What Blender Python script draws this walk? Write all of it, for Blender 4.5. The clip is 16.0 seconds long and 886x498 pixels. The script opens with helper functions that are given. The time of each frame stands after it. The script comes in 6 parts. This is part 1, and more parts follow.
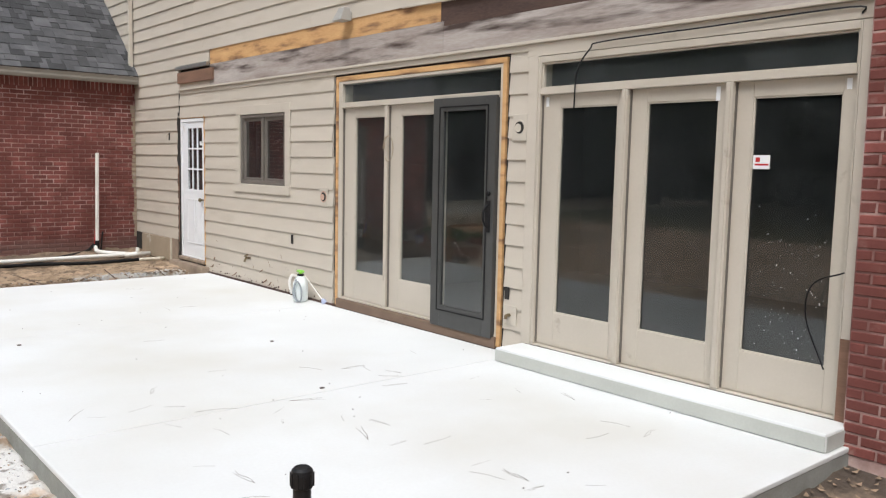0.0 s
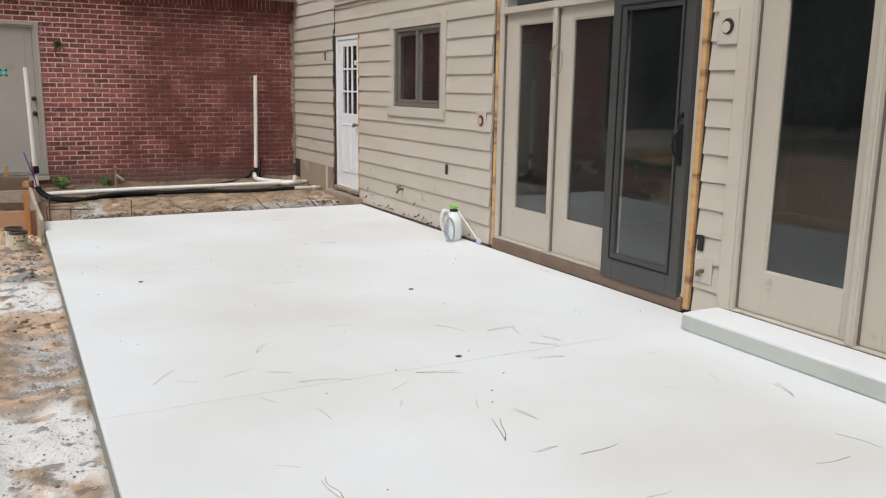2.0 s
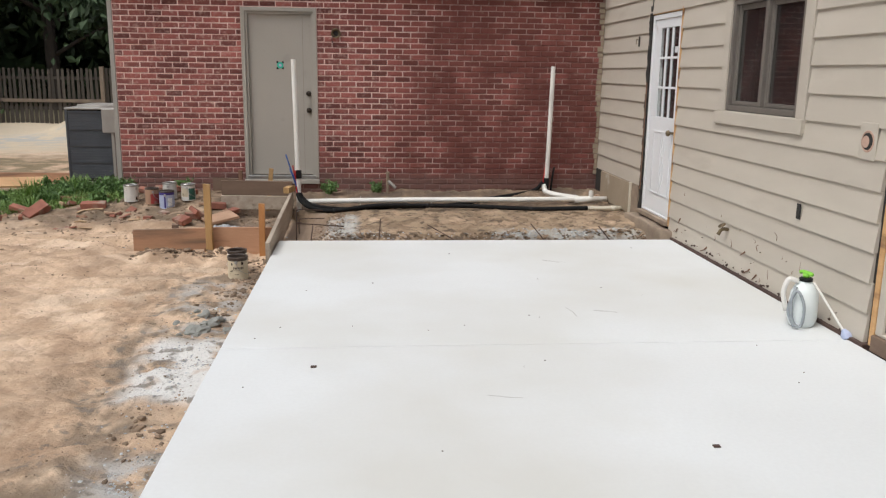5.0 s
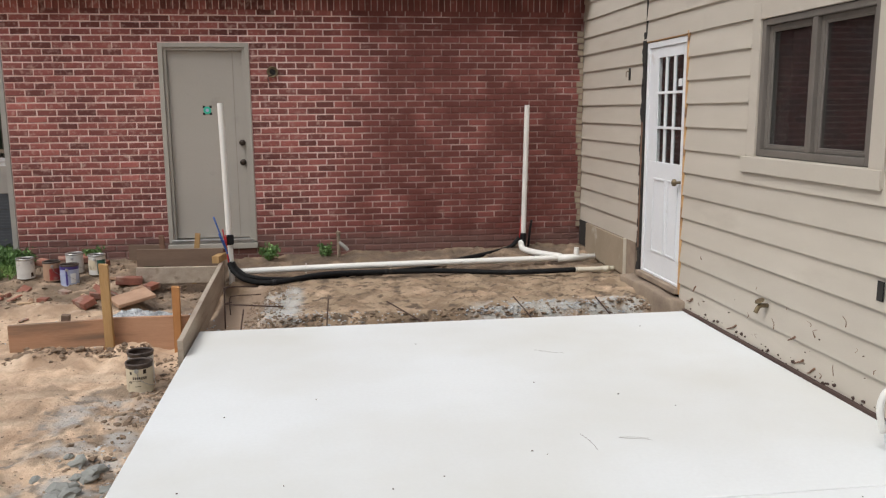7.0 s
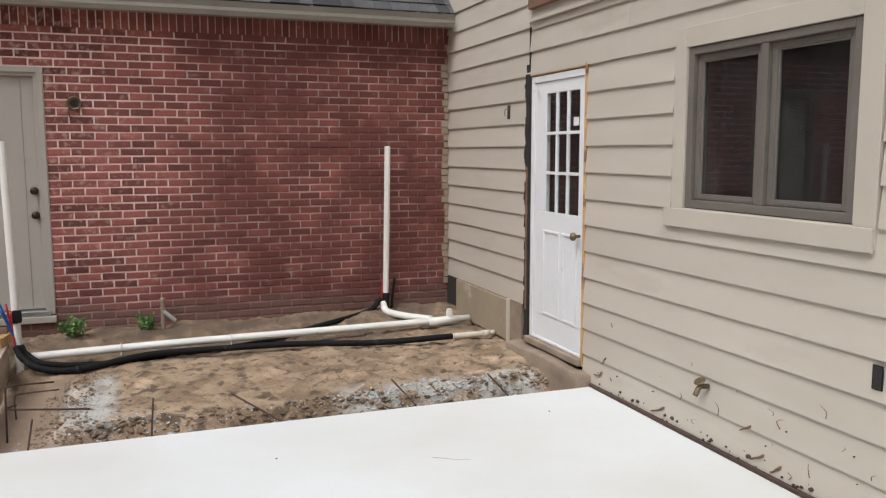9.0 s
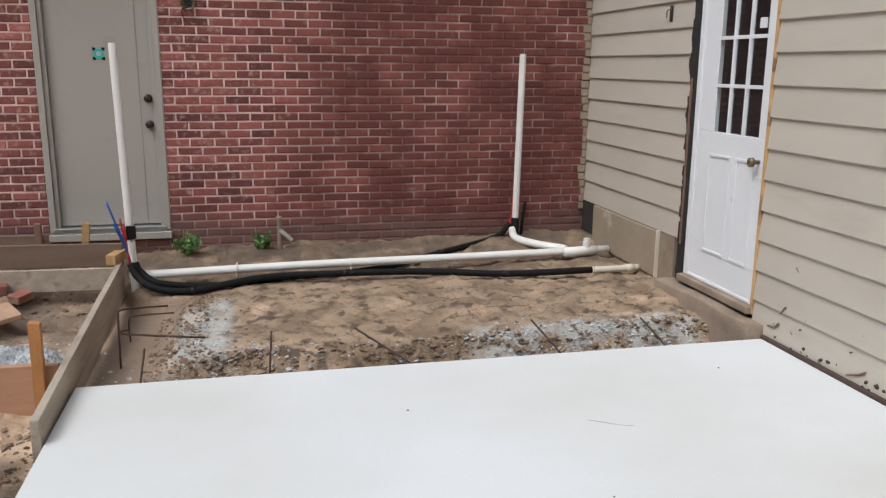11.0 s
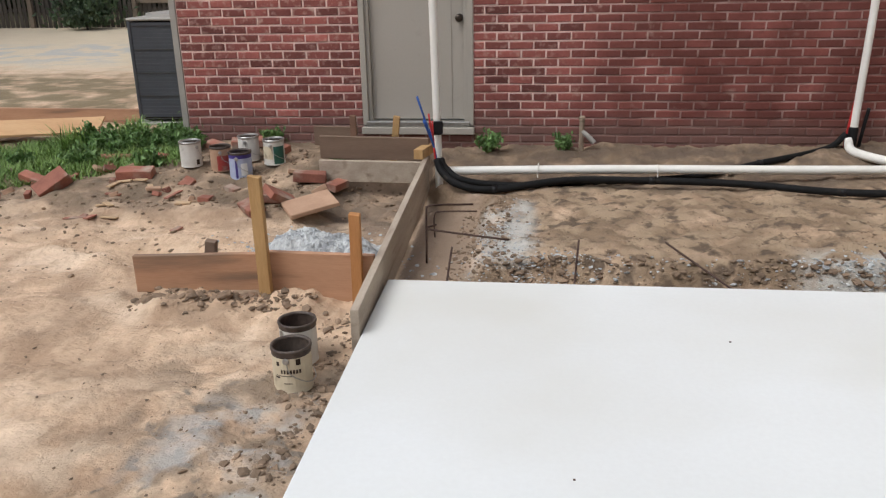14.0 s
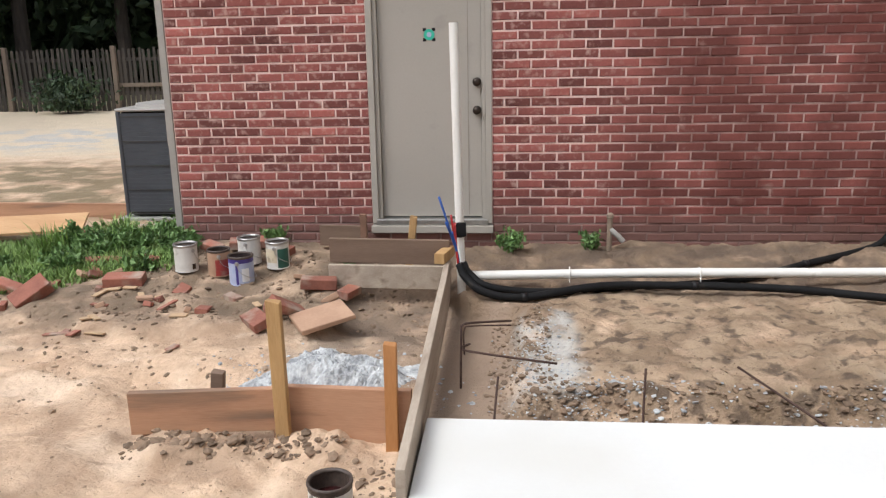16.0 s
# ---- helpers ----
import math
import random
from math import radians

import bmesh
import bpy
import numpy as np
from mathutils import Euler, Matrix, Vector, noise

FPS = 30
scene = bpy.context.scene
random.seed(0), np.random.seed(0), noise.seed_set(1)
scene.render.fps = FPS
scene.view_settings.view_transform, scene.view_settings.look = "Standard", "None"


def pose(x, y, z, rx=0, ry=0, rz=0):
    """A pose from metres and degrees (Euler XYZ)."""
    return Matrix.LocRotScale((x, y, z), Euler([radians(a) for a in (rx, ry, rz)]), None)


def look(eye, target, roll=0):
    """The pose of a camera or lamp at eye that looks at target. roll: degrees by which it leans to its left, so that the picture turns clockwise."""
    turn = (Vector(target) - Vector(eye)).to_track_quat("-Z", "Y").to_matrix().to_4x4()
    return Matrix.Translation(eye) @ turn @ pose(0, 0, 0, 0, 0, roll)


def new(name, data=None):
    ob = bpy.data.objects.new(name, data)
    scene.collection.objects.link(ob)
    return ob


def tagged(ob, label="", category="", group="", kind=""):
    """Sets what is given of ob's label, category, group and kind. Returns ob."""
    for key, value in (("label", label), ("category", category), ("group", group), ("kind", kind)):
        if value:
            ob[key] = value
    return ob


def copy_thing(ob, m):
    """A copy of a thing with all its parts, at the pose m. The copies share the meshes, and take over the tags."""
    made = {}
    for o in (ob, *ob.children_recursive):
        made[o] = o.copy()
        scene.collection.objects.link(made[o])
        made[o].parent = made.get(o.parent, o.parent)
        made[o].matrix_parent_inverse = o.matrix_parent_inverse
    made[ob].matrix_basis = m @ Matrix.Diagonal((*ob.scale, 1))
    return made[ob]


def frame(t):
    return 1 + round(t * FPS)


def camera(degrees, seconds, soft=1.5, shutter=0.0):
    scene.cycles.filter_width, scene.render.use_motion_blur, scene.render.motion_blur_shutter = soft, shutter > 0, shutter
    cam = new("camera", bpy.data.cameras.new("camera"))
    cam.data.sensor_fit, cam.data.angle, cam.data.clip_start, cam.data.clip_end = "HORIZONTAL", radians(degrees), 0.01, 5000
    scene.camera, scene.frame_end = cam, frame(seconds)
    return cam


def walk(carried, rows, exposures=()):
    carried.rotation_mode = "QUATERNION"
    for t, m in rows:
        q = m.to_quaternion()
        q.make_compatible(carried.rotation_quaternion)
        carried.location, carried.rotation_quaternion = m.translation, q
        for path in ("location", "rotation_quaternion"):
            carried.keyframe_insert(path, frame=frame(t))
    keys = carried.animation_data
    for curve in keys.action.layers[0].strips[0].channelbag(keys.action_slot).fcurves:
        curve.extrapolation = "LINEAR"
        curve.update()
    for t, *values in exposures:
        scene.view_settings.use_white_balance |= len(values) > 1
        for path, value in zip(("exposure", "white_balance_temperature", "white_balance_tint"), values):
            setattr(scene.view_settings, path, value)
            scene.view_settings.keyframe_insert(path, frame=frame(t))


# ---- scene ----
cam = camera(56.8, 16.0, soft=1.25)
PATH = [
    (0, (0.232, -0.509, 1.612), (1.518, 1.008, 1.405), 1.2),
    (0.5, (0.339, -0.388, 1.577), (1.592, 1.147, 1.306), 1.3),
    (1, (0.608, -0.144, 1.557), (1.741, 1.477, 1.259), 1.7),
    (1.5, (0.845, 0.14, 1.491), (1.848, 1.836, 1.145), 1.5),
    (2, (1.085, 0.461, 1.508), (2.005, 2.195, 1.125), 0.9),
    (2.5, (1.35, 0.745, 1.495), (2.075, 2.566, 1.093), 1.7),
    (3, (1.557, 1.06, 1.486), (2.021, 2.956, 1.049), 2.0),
    (3.5, (1.721, 1.448, 1.534), (2.089, 3.359, 1.075), 1.8),
    (4, (1.89, 1.857, 1.554), (2.161, 3.79, 1.119), 1.7),
    (4.2, (1.982, 2.081, 1.567), (2.21, 4.021, 1.139), 1.6),
    (6.3, (2.34, 3.767, 1.587), (2.495, 5.718, 1.175), 0.6),
    (6.5, (2.331, 3.983, 1.61), (2.517, 5.935, 1.214), 0.3),
    (7, (2.346, 4.319, 1.618), (2.619, 6.273, 1.284), -0.4),
    (7.5, (2.372, 4.698, 1.643), (2.783, 6.639, 1.393), -0.6),
    (8, (2.33, 5.025, 1.633), (2.932, 6.923, 1.44), -0.5),
    (8.2, (2.304, 5.17, 1.649), (2.981, 7.042, 1.461), -0.6),
    (10.3, (2.323, 6.127, 1.558), (2.98, 7.98, 1.19), 1.4),
    (10.5, (2.281, 6.216, 1.571), (2.894, 8.08, 1.181), 1.1),
    (11, (2.284, 6.347, 1.568), (2.717, 8.25, 1.131), 0.5),
    (11.5, (2.34, 6.429, 1.588), (2.54, 8.363, 1.121), 0.5),
    (12, (2.366, 6.507, 1.555), (2.294, 8.442, 1.055), -0.4),
    (12.5, (2.31, 6.55, 1.554), (2.099, 8.461, 1.005), -1.3),
    (13, (2.269, 6.544, 1.57), (2.02, 8.45, 1.019), -0.9),
    (13.5, (2.18, 6.57, 1.554), (1.93, 8.468, 0.974), -1.0),
    (14, (2.116, 6.642, 1.533), (1.885, 8.512, 0.864), -1.1),
    (14.5, (2.066, 6.856, 1.521), (1.831, 8.716, 0.824), -1.0),
    (15, (1.997, 7.079, 1.527), (1.745, 8.95, 0.867), -0.5),
    (15.5, (1.878, 7.14, 1.59), (1.652, 9.04, 1.008), -0.8),
    (16, (1.744, 7.19, 1.598), (1.567, 9.119, 1.103), -1.1),
]
walk(cam, [(t, look(eye, target, roll)) for t, eye, target, roll in PATH], [(0, 0.6, 6350, 9), (0.5, 0.43, 6350, 9), (1.5, 0.35, 6350, 9), (2.5, 0.28, 6450, 9), (3.5, 0.3, 6450, 9), (7, 0.33, 6400, 9), (8, 0.42, 6400, 9), (11, 0.28, 6150, 9), (12.5, 0.38, 6200, 9), (13.7, 0.38, 6250, 9), (14.5, 0.27, 6350, 9), (15.5, 0.5, 6300, 9), (16, 0.72, 6250, 10)])

# ---- world and light: an overcast afternoon ----
SUN_UP, SUN_ROUND = 57.0, 236.0
world = bpy.data.worlds.new("world")
scene.world = world
world.use_nodes = True
wt = world.node_tree
wt.nodes.clear()
sky = wt.nodes.new("ShaderNodeTexSky")
sky.sky_type = "NISHITA"
sky.sun_disc = False
sky.sun_elevation, sky.sun_rotation = radians(SUN_UP), radians(SUN_ROUND)
sky.air_density, sky.dust_density = 1.0, 3.0
veil = wt.nodes.new("ShaderNodeHueSaturation")
veil.inputs["Saturation"].default_value = 0.42
glow = wt.nodes.new("ShaderNodeBackground")
glow.inputs["Strength"].default_value = 0.15
wout = wt.nodes.new("ShaderNodeOutputWorld")
wt.links.new(sky.outputs[0], veil.inputs["Color"])
wt.links.new(veil.outputs[0], glow.inputs["Color"])
wt.links.new(glow.outputs[0], wout.inputs["Surface"])

sun = new("sun", bpy.data.lights.new("sun", "SUN"))
sun.data.energy, sun.data.angle, sun.data.color = 1.25, radians(30), (1.0, 0.98, 0.95)
sa, se = radians(SUN_ROUND), radians(SUN_UP)
sun.matrix_world = look((math.sin(sa) * math.cos(se) * 50, math.cos(sa) * math.cos(se) * 50, math.sin(se) * 50), (0, 0, 0))


# ---- materials ----
def mat(name, a, b=None, rough=0.7, metal=0.0, scale=6.0, fine=60.0, bump=0.2, spread=0.5, random_by="", amount=0.25, stretch=None, dirt=None, coat=0.0):
    """A surface with colour varying from a to b at a large and a fine scale, and a fine relief. random_by: 'object' or 'island' for pieces that differ from one another."""
    b = b or tuple(c * 0.75 for c in a)
    m = bpy.data.materials.new(name)
    m.use_nodes = True
    t = m.node_tree
    n, l = t.nodes, t.links
    bsdf = n["Principled BSDF"]
    geo = n.new("ShaderNodeNewGeometry")
    src = geo.outputs["Position"]
    if stretch:
        mp = n.new("ShaderNodeMapping")
        mp.inputs["Scale"].default_value = stretch
        l.new(src, mp.inputs["Vector"])
        src = mp.outputs[0]
    big, small = n.new("ShaderNodeTexNoise"), n.new("ShaderNodeTexNoise")
    big.inputs["Scale"].default_value, big.inputs["Detail"].default_value = scale, 6
    small.inputs["Scale"].default_value, small.inputs["Detail"].default_value = fine, 4
    l.new(src, big.inputs["Vector"]), l.new(src, small.inputs["Vector"])
    add = n.new("ShaderNodeMath")
    add.operation = "MULTIPLY_ADD"
    add.inputs[1].default_value = 0.4
    l.new(small.outputs["Fac"], add.inputs[0]), l.new(big.outputs["Fac"], add.inputs[2])
    rng = n.new("ShaderNodeMapRange")
    rng.inputs["From Min"].default_value, rng.inputs["From Max"].default_value = 0.7 - spread / 2, 0.7 + spread / 2
    l.new(add.outputs[0], rng.inputs["Value"])
    mix = n.new("ShaderNodeMix")
    mix.data_type = "RGBA"
    mix.inputs["A"].default_value, mix.inputs["B"].default_value = (*a, 1), (*b, 1)
    l.new(rng.outputs[0], mix.inputs["Factor"])
    col = mix.outputs["Result"]
    if random_by:
        if random_by == "object":
            rnd = n.new("ShaderNodeObjectInfo").outputs["Random"]
        else:
            rnd = geo.outputs["Random Per Island"]
        mr = n.new("ShaderNodeMapRange")
        mr.inputs["To Min"].default_value, mr.inputs["To Max"].default_value = 1 - amount, 1 + amount
        l.new(rnd, mr.inputs["Value"])
        hsv = n.new("ShaderNodeHueSaturation")
        l.new(mr.outputs[0], hsv.inputs["Value"]), l.new(col, hsv.inputs["Color"])
        col = hsv.outputs[0]
    if dirt:
        dcol, dscale, dmin, dmax = dirt
        dn = n.new("ShaderNodeTexNoise")
        dn.inputs["Scale"].default_value, dn.inputs["Detail"].default_value = dscale, 8
        l.new(src, dn.inputs["Vector"])
        dr = n.new("ShaderNodeMapRange")
        dr.inputs["From Min"].default_value, dr.inputs["From Max"].default_value = dmin, dmax
        l.new(dn.outputs["Fac"], dr.inputs["Value"])
        dm = n.new("ShaderNodeMix")
        dm.data_type = "RGBA"
        dm.inputs["B"].default_value = (*dcol, 1)
        l.new(dr.outputs[0], dm.inputs["Factor"]), l.new(col, dm.inputs["A"])
        col = dm.outputs["Result"]
    l.new(col, bsdf.inputs["Base Color"])
    rr = n.new("ShaderNodeMapRange")
    rr.inputs["To Min"].default_value, rr.inputs["To Max"].default_value = max(0.03, rough - 0.08), min(1, rough + 0.1)
    l.new(small.outputs["Fac"], rr.inputs["Value"]), l.new(rr.outputs[0], bsdf.inputs["Roughness"])
    bsdf.inputs["Metallic"].default_value = metal
    bsdf.inputs["Coat Weight"].default_value = coat
    if bump:
        bp = n.new("ShaderNodeBump")
        bp.inputs["Strength"].default_value, bp.inputs["Distance"].default_value = bump, 0.01
        l.new(add.outputs[0], bp.inputs["Height"]), l.new(bp.outputs[0], bsdf.inputs["Normal"])
    return m


def box_mask(m, x, y, z, soft):
    """A soft mask, 1 inside the stretch given by (low, high) along each axis, with a ragged edge."""
    n, l = m.node_tree.nodes, m.node_tree.links
    geo, sep, nz = n.new("ShaderNodeNewGeometry"), n.new("ShaderNodeSeparateXYZ"), n.new("ShaderNodeTexNoise")
    nz.inputs["Scale"].default_value, nz.inputs["Detail"].default_value = 2.2, 6
    off, addv = n.new("ShaderNodeVectorMath"), n.new("ShaderNodeVectorMath")
    off.operation = "MULTIPLY_ADD"
    off.inputs[1].default_value, off.inputs[2].default_value = (soft * 3,) * 3, (-soft * 1.5,) * 3
    l.new(geo.outputs["Position"], nz.inputs["Vector"]), l.new(nz.outputs["Color"], off.inputs[0])
    l.new(geo.outputs["Position"], addv.inputs[0]), l.new(off.outputs[0], addv.inputs[1]), l.new(addv.outputs[0], sep.inputs[0])
    out = None
    for axis, rng in zip("XYZ", (x, y, z)):
        if not rng:
            continue
        for edge, sign in ((rng[0], 1), (rng[1], -1)):
            mr = n.new("ShaderNodeMapRange")
            mr.interpolation_type = "SMOOTHSTEP"
            mr.inputs["From Min"].default_value, mr.inputs["From Max"].default_value = edge - sign * soft, edge + sign * soft
            l.new(sep.outputs[axis], mr.inputs["Value"])
            if out is None:
                out = mr.outputs[0]
            else:
                mul = n.new("ShaderNodeMath")
                mul.operation = "MULTIPLY"
                l.new(out, mul.inputs[0]), l.new(mr.outputs[0], mul.inputs[1])
                out = mul.outputs[0]
    return out


def stain(m, color, factor, weight=1.0, speckle=None):
    """Lay another colour over a material where the mask says."""
    n, l = m.node_tree.nodes, m.node_tree.links
    bsdf = n["Principled BSDF"]
    old = bsdf.inputs["Base Color"].links[0].from_socket
    if speckle:
        nz = n.new("ShaderNodeTexNoise")
        nz.inputs["Scale"].default_value, nz.inputs["Detail"].default_value = speckle[0], 8
        l.new(n.new("ShaderNodeNewGeometry").outputs["Position"], nz.inputs["Vector"])
        mr = n.new("ShaderNodeMapRange")
        mr.inputs["From Min"].default_value, mr.inputs["From Max"].default_value = speckle[1], speckle[2]
        l.new(nz.outputs["Fac"], mr.inputs["Value"])
        mul = n.new("ShaderNodeMath")
        mul.operation = "MULTIPLY"
        l.new(factor, mul.inputs[0]), l.new(mr.outputs[0], mul.inputs[1])
        factor = mul.outputs[0]
    wm = n.new("ShaderNodeMath")
    wm.operation = "MULTIPLY"
    wm.inputs[1].default_value = weight
    l.new(factor, wm.inputs[0])
    mix = n.new("ShaderNodeMix")
    mix.data_type = "RGBA"
    mix.inputs["B"].default_value = (*color, 1)
    l.new(old, mix.inputs["A"]), l.new(wm.outputs[0], mix.inputs["Factor"]), l.new(mix.outputs["Result"], bsdf.inputs["Base Color"])


def glass_mat(name, dust_haze):
    """Clear glass under a thin pale film: dust, and painted haze for reflected sky."""
    m = bpy.data.materials.new(name)
    m.use_nodes = True
    n, l = m.node_tree.nodes, m.node_tree.links
    p = n["Principled BSDF"]
    p.inputs["Base Color"].default_value = (0.75, 0.8, 0.8, 1)
    p.inputs["Roughness"].default_value, p.inputs["IOR"].default_value, p.inputs["Transmission Weight"].default_value = 0.02, 1.5, 1.0
    film, nz, mr, mix = n.new("ShaderNodeBsdfDiffuse"), n.new("ShaderNodeTexNoise"), n.new("ShaderNodeMapRange"), n.new("ShaderNodeMixShader")
    film.inputs["Color"].default_value = (0.52, 0.56, 0.57, 1)
    nz.inputs["Scale"].default_value, nz.inputs["Detail"].default_value = 3.5, 7
    mr.inputs["From Min"].default_value, mr.inputs["From Max"].default_value = 0.3, 0.8
    mr.inputs["To Min"].default_value, mr.inputs["To Max"].default_value = dust_haze * 0.5, dust_haze * 1.8
    l.new(n.new("ShaderNodeNewGeometry").outputs["Position"], nz.inputs["Vector"]), l.new(nz.outputs["Fac"], mr.inputs["Value"])
    l.new(mr.outputs[0], mix.inputs["Fac"]), l.new(p.outputs[0], mix.inputs[1]), l.new(film.outputs[0], mix.inputs[2])
    l.new(mix.outputs[0], n["Material Output"].inputs["Surface"])
    return m


M_SLAB = mat("fresh_concrete", (0.695, 0.712, 0.712), (0.64, 0.65, 0.645), 0.72, scale=0.9, fine=45, bump=0.06, dirt=((0.60, 0.598, 0.565), 0.55, 0.44, 0.66))
# step faces: slab concrete in a greyer tone that carries their shade
M_RISER = mat("shaded_concrete_face", (0.52, 0.53, 0.49), (0.44, 0.45, 0.415), 0.85, scale=3, fine=60, bump=0.25)
# darker concrete; on the slab's sides the tone includes their shade
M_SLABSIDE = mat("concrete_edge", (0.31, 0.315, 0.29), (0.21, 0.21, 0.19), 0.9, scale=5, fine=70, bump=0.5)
M_SIDING = mat("greige_paint", (0.535, 0.482, 0.408), (0.485, 0.434, 0.363), 0.55, scale=1.5, fine=90, bump=0.12, stretch=(1, 1, 4), random_by="object", amount=0.03, dirt=((0.40, 0.35, 0.285), 1.1, 0.6, 0.85))
M_TRIM = mat("greige_trim_paint", (0.53, 0.48, 0.405), (0.49, 0.44, 0.37), 0.5, scale=2, fine=80, bump=0.1, dirt=((0.3, 0.26, 0.2), 4, 0.64, 0.85))
M_DOORP = mat("beige_door_paint", (0.51, 0.46, 0.39), (0.46, 0.415, 0.345), 0.42, scale=2, fine=60, bump=0.06, dirt=((0.27, 0.22, 0.17), 6, 0.68, 0.85))
M_WHITE = mat("white_door_paint", (0.80, 0.81, 0.82), (0.74, 0.75, 0.76), 0.4, scale=2, fine=50, bump=0.05, dirt=((0.5, 0.45, 0.38), 7, 0.66, 0.85))
M_GREYDOOR = mat("grey_door_paint", (0.40, 0.37, 0.325), (0.37, 0.345, 0.30), 0.5, scale=1.6, fine=60, bump=0.06, dirt=((0.3, 0.28, 0.25), 5, 0.62, 0.8))
M_DARKFRAME = mat("dark_bronze_frame", (0.062, 0.062, 0.06), (0.05, 0.05, 0.048), 0.45, scale=5, fine=80, bump=0.05)
M_WINFRAME = mat("brown_window_frame", (0.165, 0.145, 0.125), (0.13, 0.115, 0.10), 0.5, scale=4, fine=80, bump=0.05)
# stronger film on the transom stands in for the sky it reflects
M_GLASS, M_GLASSHAZE = glass_mat("window_glass", 0.010), glass_mat("dust_and_sky_haze_glass", 0.03)
M_ORANGE = mat("bare_sheathing_wood", (0.64, 0.40, 0.185), (0.45, 0.24, 0.095), 0.75, scale=5, fine=60, bump=0.3, stretch=(1, 0.35, 2), dirt=((0.17, 0.09, 0.05), 5.0, 0.53, 0.68))
M_ROT = mat("stained_rotten_board", (0.46, 0.42, 0.39), (0.25, 0.20, 0.175), 0.85, scale=2.2, fine=30, bump=0.5, stretch=(1, 0.4, 3.5), dirt=((0.055, 0.035, 0.028), 2.6, 0.50, 0.66))
M_DARKROT = mat("blackened_wood", (0.10, 0.06, 0.045), (0.05, 0.03, 0.025), 0.9, scale=3, fine=40, bump=0.5, stretch=(1, 0.4, 2))
M_BROWNWOOD = mat("old_brown_wood", (0.24, 0.13, 0.085), (0.15, 0.085, 0.055), 0.85, scale=4, fine=60, bump=0.4, stretch=(1, 0.3, 2))
# near-black colour standing in for the shade inside holes and gaps
M_BLACKHOLE = mat("unlit_depth_black", (0.03, 0.026, 0.022), (0.02, 0.018, 0.016), 0.95, bump=0.3)
# room walls: the gloom indoors is put into this dark grey
M_INNER = mat("unlit_interior_grey", (0.10, 0.095, 0.09), (0.08, 0.075, 0.07), 0.9, bump=0.05)
BRICK_A, BRICK_B = (0.295, 0.093, 0.077), (0.165, 0.05, 0.043)
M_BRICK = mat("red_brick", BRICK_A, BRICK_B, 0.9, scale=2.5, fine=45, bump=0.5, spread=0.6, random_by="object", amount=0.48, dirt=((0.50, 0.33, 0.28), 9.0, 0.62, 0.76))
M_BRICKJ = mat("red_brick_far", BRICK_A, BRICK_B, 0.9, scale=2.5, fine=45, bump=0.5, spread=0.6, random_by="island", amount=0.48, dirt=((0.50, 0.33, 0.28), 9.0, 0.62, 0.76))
M_MORTAR = mat("pinkish_mortar", (0.86, 0.68, 0.62), (0.64, 0.45, 0.40), 0.95, scale=4, fine=60, bump=0.5)
for bm_ in (M_BRICK, M_BRICKJ, M_MORTAR):
    stain(bm_, (0.62, 0.42, 0.36), box_mask(bm_, (-2, 2.2), None, (0.4, 4), 0.5), 0.4, (19.0, 0.53, 0.68))
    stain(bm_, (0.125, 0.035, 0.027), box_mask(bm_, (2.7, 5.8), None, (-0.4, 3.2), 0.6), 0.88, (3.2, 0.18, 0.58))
    stain(bm_, (0.16, 0.09, 0.075), box_mask(bm_, (-5, 9), (10, 20), (-1, 0.27), 0.1), 0.75)
M_SHINGLE = mat("grey_asphalt_shingle", (0.085, 0.085, 0.088), (0.05, 0.05, 0.053), 0.95, scale=4, fine=140, bump=0.6, random_by="island", amount=0.5)
M_GUTTER = mat("taupe_gutter_paint", (0.27, 0.245, 0.21), (0.23, 0.21, 0.18), 0.5, scale=3, fine=60, bump=0.08, dirt=((0.12, 0.11, 0.1), 4, 0.6, 0.8))
M_PVC = mat("white_pvc", (0.80, 0.79, 0.75), (0.74, 0.72, 0.67), 0.35, scale=4, fine=60, bump=0.03, dirt=((0.45, 0.38, 0.3), 8, 0.68, 0.85))
M_CREAM = mat("cream_pipe", (0.68, 0.63, 0.52), (0.58, 0.53, 0.43), 0.45, scale=8, bump=0.05)
M_BLACK = mat("black_plastic", (0.016, 0.016, 0.017), (0.01, 0.01, 0.011), 0.4, scale=10, bump=0.1)
M_FOAM = mat("black_foam_insulation", (0.010, 0.010, 0.011), (0.006, 0.006, 0.006), 0.75, scale=12, fine=80, bump=0.3, dirt=((0.05, 0.042, 0.034), 7, 0.62, 0.8))
M_BLUE = mat("blue_pex", (0.03, 0.11, 0.42), (0.02, 0.08, 0.33), 0.4, bump=0.02)
M_RED = mat("red_pex", (0.50, 0.03, 0.03), (0.38, 0.02, 0.02), 0.4, bump=0.02)
M_CEDAR = mat("fresh_form_lumber", (0.50, 0.29, 0.175), (0.36, 0.185, 0.105), 0.75, scale=3, fine=45, bump=0.35, stretch=(0.4, 1, 4), dirt=((0.19, 0.13, 0.09), 3, 0.50, 0.72))
M_GREYWOOD = mat("weathered_board", (0.46, 0.39, 0.31), (0.31, 0.25, 0.195), 0.9, scale=4, fine=50, bump=0.35, stretch=(2, 0.4, 3), dirt=((0.20, 0.15, 0.11), 5, 0.55, 0.75))
M_STAKE = mat("yellow_pine_stake", (0.50, 0.32, 0.14), (0.36, 0.21, 0.085), 0.75, scale=6, fine=60, bump=0.3, stretch=(3, 3, 0.4), dirt=((0.2, 0.13, 0.07), 9, 0.6, 0.75))
